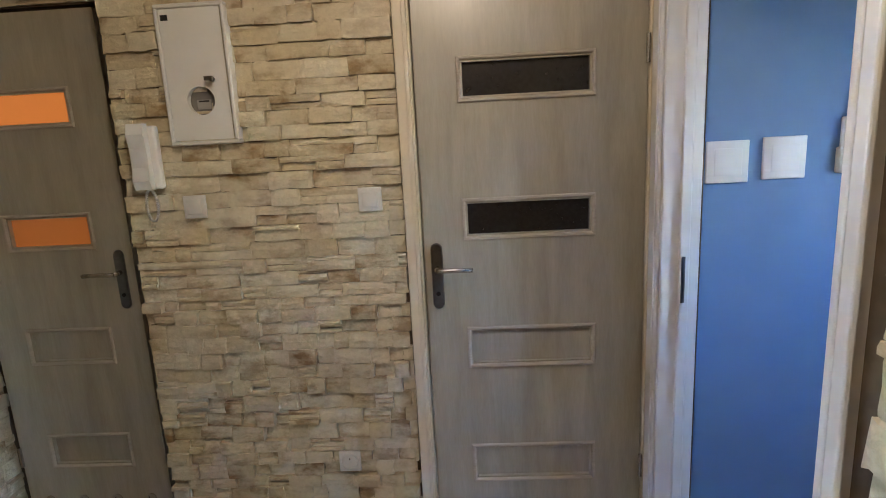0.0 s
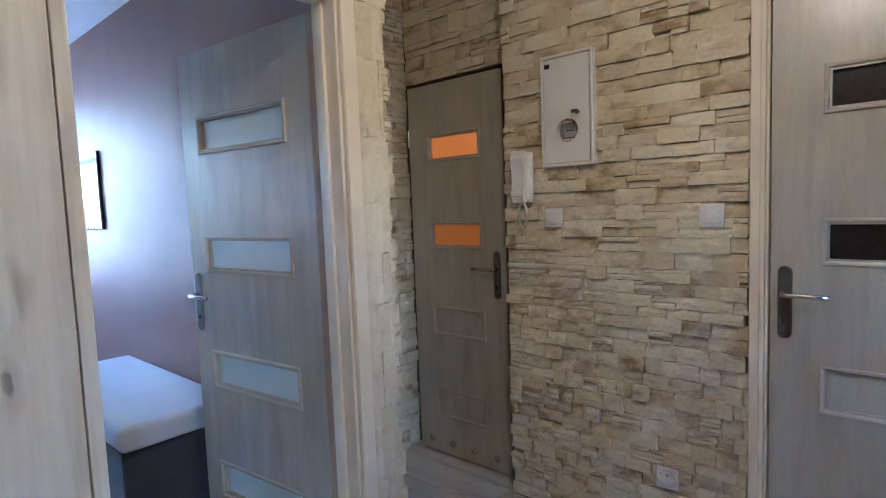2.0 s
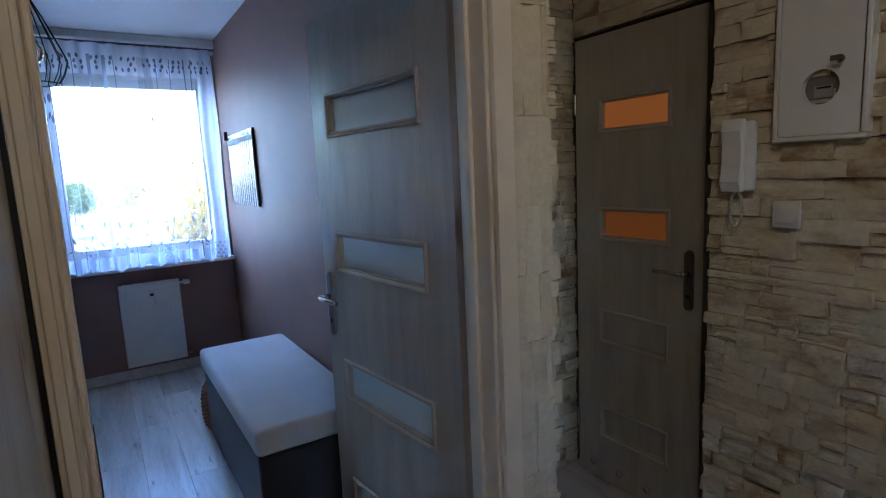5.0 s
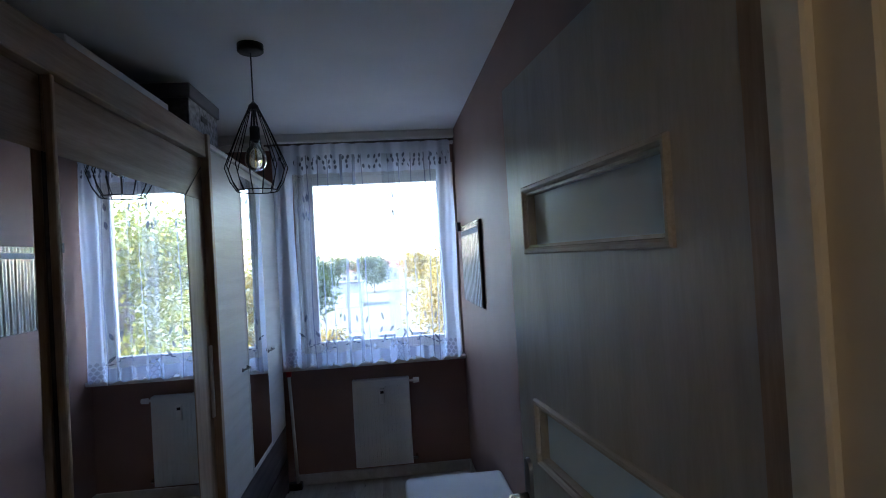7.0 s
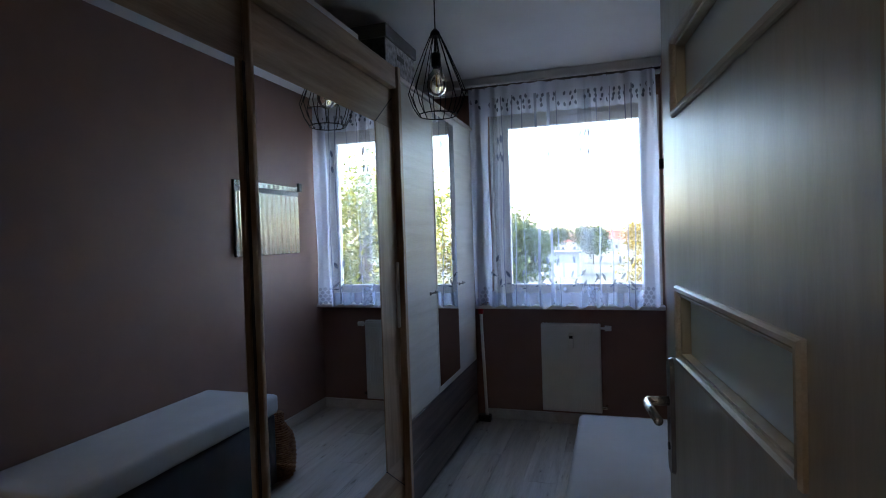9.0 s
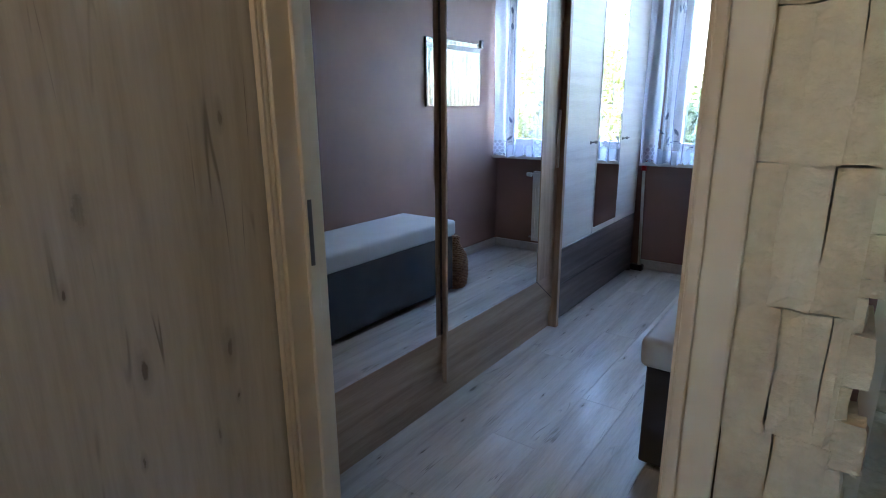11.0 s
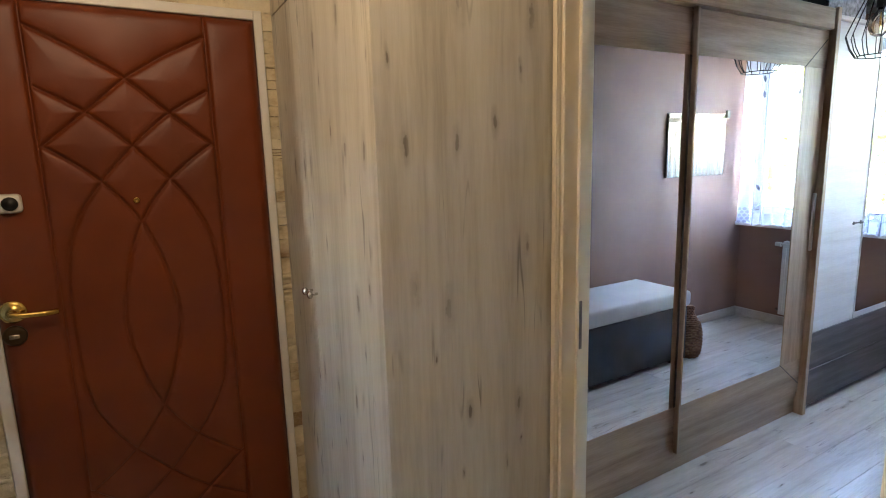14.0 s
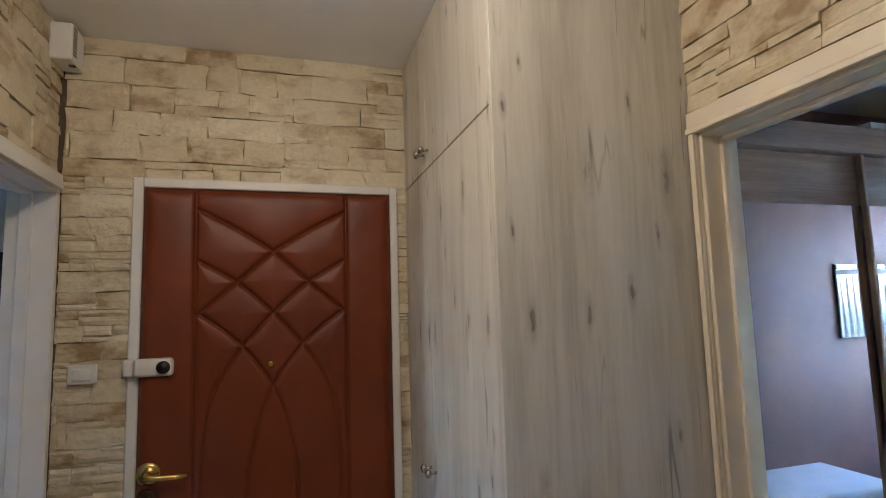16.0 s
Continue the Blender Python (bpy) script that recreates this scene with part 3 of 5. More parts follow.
LEAF_DIR = Matrix.Translation((-1.165, 0.905, 0)) @ Matrix.Rotation(radians(180 + 5.9), 4, 'Z') @ Matrix.Diagonal((1, -1, 1, 1))
panel_door("door_3", LEAF_DIR, 0.845, 2.03, 0.2, 0.735, (FROST,) * 4,
           "open grey oak bedroom door with four frosted strips", 0.80, -1, "l", both=True)


# ---- padded entrance door ----
def entrance_door():
    d = thing("door_4", pose(-0.461, YE + 0.012, 0), "closed brown padded leatherette entrance door", "door", kind="structure")
    w, z0, z1 = 0.868, 0.008, 2.065
    nx, nz = 230, 540
    xs, zs = np.linspace(0, w, nx), np.linspace(z0, z1, nz)
    X, Z = np.meshgrid(xs, zs)
    cx, cz = w * 0.5 + 0.002, 1.02
    side = 0.262
    # three nested arcs, mirrored left to right and top to bottom
    arcs = (((1.02, 0.086), (1.08, 0.083), (1.123, 0.075), (1.25, 0.045), (1.364, 0.0), (1.44, -0.05), (1.506, -0.104), (1.57, -0.175), (1.62, -0.247)),
            ((1.02, 0.238), (1.19, 0.233), (1.309, 0.216), (1.42, 0.165), (1.505, 0.103), (1.621, 0.0), (1.7285, -0.115), (1.804, -0.247)),
            ((1.615, 0.258), (1.665, 0.2), (1.73, 0.125), (1.842, 0.0), (1.925, -0.13), (1.99, -0.255)))
    dist = np.full(X.shape, 9.0)
    zm = cz + np.abs(Z - cz)
    for arc in arcs:
        az, ax = [p[0] for p in arc], [p[1] for p in arc]
        zz = np.linspace(az[0], az[-1], 170)
        xx = np.interp(zz, az, ax)
        for _ in range(70):
            xx[1:-1] = (xx[:-2] + 2 * xx[1:-1] + xx[2:]) / 4
        for s in (1, -1):
            for px, pz in zip(xx, zz):
                dist = np.minimum(dist, np.hypot(X - cx - s * px, zm - pz))
    for s in (1, -1):
        dist = np.minimum(dist, np.abs(X - cx - s * side))
    edge = np.minimum(np.minimum(X, w - X), np.minimum(Z - z0, z1 - Z))
    groove = 0.62 * (1 - np.exp(-(np.maximum(dist - 0.001, 0) / 0.0032))) + 0.38 * (1 - np.exp(-dist / 0.03))
    border = 1 - np.exp(-edge / 0.012)
    deep = 0.015 + 0.010 * np.clip((Z - 1.25) / 0.5, 0, 1)
    H = 0.028 - deep * (1 - groove) * border + 0.012 * border - 0.022 * (1 - border)
    H += 0.0012 * np.sin(X * 31 + 3 * np.sin(Z * 7)) * np.sin(Z * 23 + 2 * np.sin(X * 9)) * groove
    verts = [(float(x), float(h), float(z)) for x, h, z in zip(X.ravel(), H.ravel(), Z.ravel())]
    faces = [(j * nx + i, (j + 1) * nx + i, (j + 1) * nx + i + 1, j * nx + i + 1) for j in range(nz - 1) for i in range(nx - 1)]
    part("padding", (verts, faces), LEATHER, d, "buttoned brown leatherette padding", True)
    part("leaf", bx(0, w, -0.04, 0.009, 0.003, z1), DARK_OAK, d)
    # brass lever, cylinder, peephole, smart lock; the lock side is the +x edge
    hx = w - 0.044
    b = lathe(bmesh.new(), [(0.038, 0), (0.037, 0.006), (0.027, 0.013), (0.012, 0.012), (0.011, 0.04), (0.010, 0.05)], 24)
    bmesh.ops.transform(b, matrix=pose(hx, 0.037, 1.105, -90), verts=b.verts)
    tube(b, [(hx + 0.004, 0.084, 1.105), (hx, 0.086, 1.105), (hx - 0.03, 0.086, 1.10), (hx - 0.08, 0.083, 1.097), (hx - 0.122, 0.08, 1.098)], 0.0095, 10)
    part("lever_handle", b, BRASS, d, "polished brass lever on a round rose", True)
    b = lathe(bmesh.new(), [(0.033, 0), (0.033, 0.005), (0.027, 0.010), (0.018, 0.011)], 24)
    bmesh.ops.transform(b, matrix=pose(hx + 0.004, 0.04, 1.028, -90), verts=b.verts)
    rose = part("cylinder_lock", b, BRONZE, d, "dark bronze cylinder lock rose", True)
    b = bx(hx - 0.011, hx + 0.019, 0.046, 0.060, 1.020, 1.036, 0.005, 3)
    part("cylinder", b, CHROME, rose, "steel lock cylinder", True)
    lock = part("smart_lock", bx(w - 0.112, w + 0.008, 0.028, 0.062, 1.418, 1.478, 0.012, 3), PLASTIC, d, "white plastic door lock box", True)
    b = cyl(bmesh.new(), (w - 0.083, 0.06, 1.448), (w - 0.083, 0.068, 1.448), 0.021, n=28)
    part("turn_knob", b, BLACK, lock, "round black knob", True)
    b = lathe(bmesh.new(), [(0.011, 0), (0.011, 0.008), (0.007, 0.012), (0.004, 0.01)], 18)
    bmesh.ops.transform(b, matrix=pose(cx + 0.008, 0.036, 1.437, -90), verts=b.verts)
    part("peephole", b, BRASS, d, "small brass peephole", True)
    return d


entrance_door()
f = thing("trim_entrance_frame", pose(0, YE + 0.001, 0), "narrow white steel frame of the entrance door", "door frame", kind="structure")
part("jamb", bx(0.407, 0.441, 0, 0.03, 0, 2.1, 0.004), WHITE, f)
part("jamb", bx(-0.491, -0.461, 0, 0.03, 0, 2.1, 0.003), WHITE, f)
part("head", bx(-0.461, 0.407, 0, 0.03, 2.066, 2.1, 0.003), WHITE, f)
strike = tagged(part("lock_keeper", bx(0.418, 0.449, YE + 0.032, YE + 0.062, 1.42, 1.476, 0.008, 3), PLASTIC, None, "", True), "white plastic keeper of the door lock on the frame", "lock")


# ---- built-in hall wardrobe ----
def askew(b):
    """The wardrobe's front stands a little out of square."""
    for v in b.verts:
        v.co.x -= 0.025 * min(1.0, max(0.0, (-0.016 - v.co.y) / 0.95))
    return b


def hall_wardrobe():
    d = thing("hall_wardrobe", pose(0, 0, 0), "built-in floor-to-ceiling wardrobe of knotty washed oak", "wardrobe")
    part("side_panel", bx(-1.072, -0.504, -0.008, 0.010, 0.0, HC - 0.002, 0.001), KNOTTY, d)
    # The carcass is black so that the door gaps look shaded.
    part("carcass", bx(-1.072, -0.553, YE + 0.004, -0.0175, 0.0, HC - 0.003), BLACK, d, "carcass coloured black as shade in the door gaps")
    # Black strip stands in for the shade between wardrobe and casing.
    part("gap_shade_strip", bx(-1.079, -1.052, 0.0105, 0.0175, 0.0, 2.06), BLACK, d, "thin black strip painting the gap's shade beside the door casing")
    part("plinth", askew(bx(-0.527, -0.512, YE + 0.004, -0.0175, 0.0, 0.045)), KNOTTY, d)
    for nm, y0, y1 in (("door", -0.612, -0.0095), ("door", YE + 0.008, -0.615)):
        lower = part(nm, askew(bx(-0.526, -0.505, y0, y1, 0.048, 2.086, 0.0015)), KNOTTY, d)
        upper = part(nm, askew(bx(-0.526, -0.505, y0, y1, 2.09, HC - 0.004, 0.0015)), KNOTTY, d)
        ky = -0.583 if y1 > -0.3 else -0.644
        for dr, kz in ((lower, 1.10), (upper, 2.145)):
            b = cyl(bmesh.new(), (-0.506, ky, kz), (-0.484, ky, kz), 0.005, n=10)
            bmesh.ops.create_uvsphere(b, u_segments=14, v_segments=10, radius=0.0145, matrix=Matrix.Translation((-0.478, ky, kz)) @ Matrix.Diagonal((0.75, 1, 1, 1)))
            part("knob", askew(b), CHROME, dr, "small round steel knob", True)
    return d


hall_wardrobe()


# ---- bedroom furniture ----
def sliding_wardrobe():
    y = -0.298
    d = thing("sliding_wardrobe", pose(0, y, 0), "oak sliding wardrobe with two large mirrored doors", "wardrobe")
    xa, xb = -1.235, -3.268
    part("carcass", bx(xa, xb + 0.02, -0.6, -0.09, 0.0, 2.2), SONOMA, d)
    part("plinth", bx(xa, xb, -0.09, -0.043, 0.0, 0.098, 0.002), SONOMA, d)
    part("bottom_rail", bx(xa, xb, -0.088, -0.036, 0.0995, 0.136, 0.003), SONOMA, d)
    part("cornice", bx(xa, xb + 0.03, -0.2, 0.004, 2.145, 2.248, 0.003), SONOMA, d)
    part("end_post", bx(xb - 0.02, xb + 0.014, -0.6, 0.01, 0.0, 2.255, 0.002), SONOMA_UP, d)
    for nm, x0, x1, yo in (("sliding_door", xa - 0.005, -2.148, -0.03), ("sliding_door", -2.126, -3.25, -0.024)):
        lo, hi = min(x0, x1), max(x0, x1)
        door = part(nm, bx(lo, hi, yo - 0.02, yo - 0.006, 0.138, 2.142), DARK_OAK, d)
        mlo, mhi = lo + (0.212 if lo < -3 else 0.02), hi - 0.008
        part("lower_panel", bx(lo, hi, yo - 0.006, yo, 0.138, 0.344, 0.002), SONOMA, door)
        part("upper_panel", bx(lo, hi, yo - 0.006, yo, 1.952, 2.142, 0.002), SONOMA, door)
        part("mirror", bx(mlo, mhi, yo - 0.005, yo - 0.001, 0.3445, 1.9515), MIRROR, door, "large plain mirror")
        if lo < -3:
            part("stile", bx(lo, mlo - 0.001, yo - 0.006, yo + 0.002, 0.3445, 1.9515, 0.002), SONOMA_UP, door)
            part("pull", bx(lo + 0.008, lo + 0.032, yo + 0.002, yo + 0.014, 0.98, 1.3, 0.004, 2), PLASTIC, door, "long pale pull grip")
            for zc, zs in ((0.3445, -1), (1.9515, 1)):
                b = bmesh.new()
                tube(b, [(mlo, yo + 0.002, zc), (lo + 0.01, yo + 0.002, zc + zs * 0.15)], 0.002, 6)
                part("mitre_line", b, BLACK, door)
        else:
            part("edge_strip", bx(lo, lo + 0.012, yo - 0.006, yo + 0.006, 0.138, 2.142, 0.002), DARK_OAK, door, "dark upright edge profile")
    part("door_profile", bx(-2.127, -2.143, -0.024, -0.002, 0.112, 2.144, 0.003), SONOMA_UP, d)
    return d


sliding_wardrobe()


def bow_handle(parent, x, y, z):
    b = bmesh.new()
    tube(b, [(x - 0.045, y, z), (x - 0.038, y + 0.018, z + 0.004), (x, y + 0.03, z + 0.006), (x + 0.038, y + 0.018, z + 0.004), (x + 0.045, y, z)], 0.005, 8)
    for s in (-1, 1):
        bmesh.ops.create_uvsphere(b, u_segments=10, v_segments=8, radius=0.011, matrix=Matrix.Translation((x + s * 0.045, y, z)))
    part("bow_handle", b, GUNMETAL, parent, "curved antique steel handle", True)


def hinged_wardrobe():
    y = -0.305
    d = thing("hinged_wardrobe", pose(0, y, 0), "three-door wardrobe in white-washed oak with dark drawers", "wardrobe")
    xa, xb = -3.295, -4.72
    part("carcass", bx(xa, xb, -0.56, -0.022, 0.03, 2.2, 0.002), PALE_OAK, d)
    part("top_board", bx(xa, xb - 0.012, -0.565, 0.012, 2.2, 2.222, 0.003), PALE_OAK, d)
    part("plinth", bx(xa, xb, -0.5, -0.04, 0.0, 0.03), DARK_OAK, d)
    part("side_panel", bx(xb - 0.014, xb - 0.001, -0.56, -0.004, 0.0, 2.199, 0.002), DARK_OAK, d, "dark oak edge panel")
    for x0, x1, mir in ((-3.30, -3.80, False), (-3.804, -4.25, True), (-4.254, -4.716, False)):
        door = part("door", bx(x0, x1, -0.02, 0, 0.488, 2.196, 0.002), PALE_OAK, d)
        if mir:
            part("mirror", bx(x0 - 0.006, x1 + 0.006, 0.0005, 0.0045, 0.53, 2.15), MIRROR, door, "narrow mirror panel")
        else:
            bow_handle(door, x1 + 0.07 if x0 > -4 else x0 - 0.08, 0.0, 1.095)
    for z0, z1 in ((0.035, 0.255), (0.26, 0.483)):
        part("drawer", bx(xa - 0.004, xb + 0.004, -0.02, 0, z0, z1, 0.002), DARK_OAK, d, "dark grey oak drawer front")
    return d


hinged_wardrobe()


def soft_box(x0, x1, y0, y1, z0, z1, r, sag=0.0):
    b = bx(x0, x1, y0, y1, z0, z1, r, 4)
    return b


def bench():
    d = thing("storage_bench", pose(-2.805, 0.768, 0), "storage bench with pale grey lid and charcoal box", "bench")
    part("box", bx(-0.615, 0.615, -0.235, 0.225, 0.035, 0.43, 0.008, 2), DARK_CLOTH, d, "charcoal upholstered box")
    part("lid", soft_box(-0.64, 0.665, -0.25, 0.24, 0.434, 0.545, 0.025), PALE_CLOTH, d, "pale grey padded lid", True)
    for x in (-0.53, 0.53):
        for yy in (-0.19, 0.18):
            b = lathe(bmesh.new(), [(0.022, 0), (0.026, 0.01), (0.026, 0.036)], 16, (x, yy, 0))
            part("foot", b, BLACK, d, "short black foot")
    return d


bench()


def wicker_jug():
    d = thing("wicker_jug", pose(-3.553, 0.615, 0), "brown wicker-covered demijohn with a loop handle", "jug")
    cane = wood("wicker_cane", (0.14, 0.055, 0.02), (0.28, 0.12, 0.05), (0.40, 0.2, 0.09), (20, 20, 20), 1.0, 0.6)
    prof = [(0.07, 0.0), (0.09, 0.03), (0.10, 0.11), (0.098, 0.2), (0.085, 0.26), (0.055, 0.305), (0.035, 0.335), (0.036, 0.395)]
    part("core", lathe(bmesh.new(), [(r - 0.004, z + 0.001) for r, z in prof], 24), cane, d)
    b = bmesh.new()
    z = 0.008
    k = 0
    while z < 0.388:
        r = np.interp(z, [p[1] for p in prof], [p[0] for p in prof])
        tube(b, [((r + 0.004 * math.sin(12 * a + k * math.pi)) * math.cos(a), (r + 0.004 * math.sin(12 * a + k * math.pi)) * math.sin(a), z) for a in np.linspace(0, 2 * math.pi, 49)], 0.0055, 5)
        z += 0.0125
        k += 1
    part("weave", b, cane, d, "woven cane bands", True)
    b = tube(bmesh.new(), [(0.034, 0, 0.365), (0.075, 0, 0.37), (0.1, 0, 0.31), (0.098, 0, 0.22)], 0.009, 8)
    part("handle", b, cane, d, "bent cane handle", True)


wicker_jug()


def wall_mirror():
    d = thing("wall_mirror", pose(-4.145, YN - 0.002, 0), "wall mirror with black edges, its ripples imitating a curtain's reflection", "mirror")
    part("backing", bx(-0.37, 0.375, -0.014, 0, 1.325, 1.84, 0.001), BLACK, d, "black backing board")
    part("glass", bx(-0.367, 0.372, -0.019, -0.0145, 1.328, 1.837), WAVY, d, "mirror glass")
    # Pale strip added as a painted reflection near the top of the glass.
    part("reflected_band", bx(-0.367, 0.372, -0.0215, -0.0192, 1.765, 1.80, 0.001), PALE_CLOTH, d, "pale strip painting a reflection across the glass")
    part("clip", bx(-0.385, -0.345, -0.045, -0.0195, 1.805, 1.87, 0.004), BLACK, d, "small black clip")


wall_mirror()


def pendant():
    d = thing("pendant_lamp", pose(-3.11, -0.045, 0), "black wire cage pendant lamp with a globe bulb", "lamp")
    part("canopy", lathe(bmesh.new(), [(0.05, 2.565), (0.055, 2.57), (0.055, 2.5995)], 28), BLACK_METAL, d, "", True)
    part("cord", cyl(bmesh.new(), (0, 0, 2.335), (0, 0, 2.567), 0.0032, n=8), BLACK, d)
    part("cage_top", lathe(bmesh.new(), [(0.006, 2.35), (0.02, 2.335), (0.026, 2.315), (0.022, 2.315)], 20), BLACK_METAL, d, "", True)
    for k in range(14):
        a = 2 * math.pi * k / 14
        pts = [(r * math.cos(a), r * math.sin(a), z) for r, z in ((0.02, 2.325), (0.055, 2.25), (0.105, 2.13), (0.13, 2.065), (0.11, 2.005), (0.085, 1.965))]
        part("wire", tube(bmesh.new(), pts, 0.0022, 6), BLACK_METAL, d)
    for r, z in ((0.085, 1.965),):
        part("ring", tube(bmesh.new(), [(r * math.cos(a), r * math.sin(a), z) for a in np.linspace(0, 2 * math.pi, 41)], 0.0026, 6), BLACK_METAL, d)
    part("socket", lathe(bmesh.new(), [(0.012, 2.245), (0.021, 2.24), (0.021, 2.185), (0.018, 2.18)], 20), BLACK, d, "", True)
    part("socket_stem", cyl(bmesh.new(), (0, 0, 2.244), (0, 0, 2.33), 0.005, n=8), BLACK, d)
    prof = [(0.014, 2.18), (0.018, 2.165), (0.034, 2.145), (0.045, 2.115), (0.045, 2.09), (0.034, 2.064), (0.016, 2.052), (0.002, 2.05)]
    bulb = part("bulb", lathe(bmesh.new(), prof, 24), AMBER, d, "clear globe bulb", True)
    bulb.visible_shadow = False
    part("filament", cyl(bmesh.new(), (0, 0, 2.09), (0, 0, 2.17), 0.006, n=10), BRASS, bulb)


pendant()


# ---- window, curtain, radiator ----
def window():
    y0, y1, z0, z1 = WIN
    w = thing("window_1", pose(XW - 0.12, 0, 0), "single white plastic window behind a sheer curtain", "window", kind="structure")
    fr = 0.125
    b = bmesh.new()
    for a0, a1, c0, c1 in ((y0, y0 + 0.06, z0, z1), (y1 - 0.06, y1, z0, z1), (y0 + 0.06, y1 - 0.06, z0, z0 + 0.06), (y0 + 0.06, y1 - 0.06, z1 - 0.06, z1)):
        box(b, -0.035, 0.018, a0, a1, c0, c1, 0.004)
    part("outer_frame", b, WHITE, w, "white plastic outer frame")
    b = bmesh.new()
    y0, y1, z0, z1, fr = y0 + 0.0605, y1 - 0.0605, z0 + 0.0605, z1 - 0.0605, 0.065
    box(b, -0.03, 0.03, y0, y0 + fr, z0, z1, 0.004)
    box(b, -0.03, 0.03, y1 - fr, y1, z0, z1, 0.004)
    box(b, -0.03, 0.03, y0 + fr, y1 - fr, z0, z0 + fr, 0.004)
    box(b, -0.03, 0.03, y0 + fr, y1 - fr, z1 - fr, z1, 0.004)
    part("sash", b, WHITE, w, "white plastic sash")
    p = part("pane", bx(-0.004, 0.004, y0 + fr, y1 - fr, z0 + fr, z1 - fr), CLEAR, w, "clear pane")
    p.visible_shadow = False
    b = bmesh.new()
    y0, y1, z0, z1 = WIN
    for ya, yb in ((y0 - 0.001, y0 + 0.012), (y1 - 0.012, y1 + 0.001)):
        box(b, 0.031, 0.118, ya, yb, z0, z1)
    box(b, 0.031, 0.118, y0, y1, z1 - 0.012, z1 + 0.001)
    part("reveal", b, WHITE, w, "white plastered reveal")
    s = tagged(part("window_sill", bx(XW - 0.085, XW + 0.085, -0.33, YN - 0.003, 0.86, 0.89, 0.006, 2), WHITE), "white window sill over the radiator", "window sill", kind="structure")
    structure("trim_sill_back", bx(XW - 0.1, XW + 0.0015, WIN[0], WIN[1], 0.891, 0.904), WHITE, "white strip under the window", "trim")


window()


def curtain():
    d = thing("sheer_curtain", pose(XW + 0.12, 0, 0), "white sheer curtain with lace bands and leaf embroidery", "curtain")
    y0, y1, zt, zb = -0.315, 1.0, 2.475, 0.894
    ny, nz = 220, 60

    def offs(y, z):
        u = (zt - z) / (zt - zb)
        a = 0.014 + 0.018 * u
        e = min(1.0, max(0.0, (0.18 - (y - y0)) / 0.18)) + min(1.0, max(0.0, (y - y1 + 0.1) / 0.1))
        return a * math.sin(y * 60 + 1.5 * math.sin(y * 9)) + 0.007 * math.sin(y * 117 + 2 * u) * (0.4 + e) + 0.012 * math.sin(y * 6.5 + 1)

    def edge(y):
        return zb + 0.012 * math.sin(y * 50) + 0.008 * math.sin(y * 21)

    def sheet(za, zb_, n, ya, yb, m, proud):
        ys, ts = np.linspace(ya, yb, m), np.linspace(0, 1, n)
        vs = []
        for t in ts:
            for y in ys:
                z1_, z0_ = za, zb_(y) if callable(zb_) else zb_
                z = z1_ + (z0_ - z1_) * t
                vs.append((offs(y, z) + proud, y + 0.006 * math.sin(z * 5 + y * 30), z))
        return vs, [(j * m + i, j * m + i + 1, (j + 1) * m + i + 1, (j + 1) * m + i) for j in range(n - 1) for i in range(m - 1)]

    part("voile", sheet(zt, edge, nz, y0, y1, ny, 0), SHEER, d, "sheer white voile", True)
    # Hem band and the heading's lower part imitate the lit window frame behind.
    part("heading", sheet(zt + 0.03, zt - 0.185, 12, y0, y1, ny, 0.0025), LACE, d, "gathered white heading tape", True)
    part("hem", sheet(0.985, edge, 8, y0, y1, ny, 0.0025), FOLD, d, "denser hem band imitating the lit frame behind", True)
    # Dense pale cloth added at both sides so the curtain's edges look lit.
    part("side_fold", sheet(zt - 0.05, edge, nz, y0, y0 + 0.15, 36, 0.006), LACE, d, "outer fold of denser, paler cloth added for brightness", True)
    part("side_fold", sheet(zt - 0.05, edge, nz, y1 - 0.12, y1, 30, 0.006), LACE, d, "outer fold of denser, paler cloth added for brightness", True)
    # Narrow pleats take the darker cloth that imitates shade in the folds.
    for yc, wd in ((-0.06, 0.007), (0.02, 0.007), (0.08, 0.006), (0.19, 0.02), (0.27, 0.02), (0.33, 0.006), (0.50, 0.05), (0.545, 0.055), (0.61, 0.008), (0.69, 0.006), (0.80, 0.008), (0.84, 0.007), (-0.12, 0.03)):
        part("pleat", sheet(zt - 0.05, edge, nz, yc - wd / 2, yc + wd / 2, 6, 0.008), PLEAT_SHADE if wd < 0.03 else SHEER, d, "doubled fold of voile, shade coloured in where narrow", True)
    rng = random.Random(5)

    def blob(vs, fs, y, z, ry, rz, tilt, proud=0.006, n=8):
        k = len(vs)
        for i in range(n):
            a = 2 * math.pi * i / n
            py, pz = ry * math.cos(a), rz * math.sin(a) * (1 - 0.3 * math.cos(2 * a))
            yy, zz = y + py * math.cos(tilt) - pz * math.sin(tilt), z + py * math.sin(tilt) + pz * math.cos(tilt)
            vs.append((offs(yy, zz) + proud, yy, zz))
        fs.append(tuple(range(k, k + n)))

    vs, fs = [], []
    for row, z in enumerate((2.405, 2.37, 2.335)):
        y = y0 + 0.02 + 0.02 * (row % 2)
        while y < y1 - 0.02:
            if rng.random() < 0.8:
                blob(vs, fs, y, z + rng.uniform(-0.006, 0.006), 0.009, 0.014, rng.uniform(-0.3, 0.3))
            y += 0.04 + rng.uniform(-0.006, 0.006)
    part("dotted_band", (vs, fs), LEAFY, d, "band of small dark dots")["kind"] = "stuff"
    vs, fs = [], []
    columns = (-0.1, -0.07, 0.05, 0.17, 0.24, 0.27, 0.34, 0.49, 0.52, 0.545, 0.61, 0.66, 0.82)
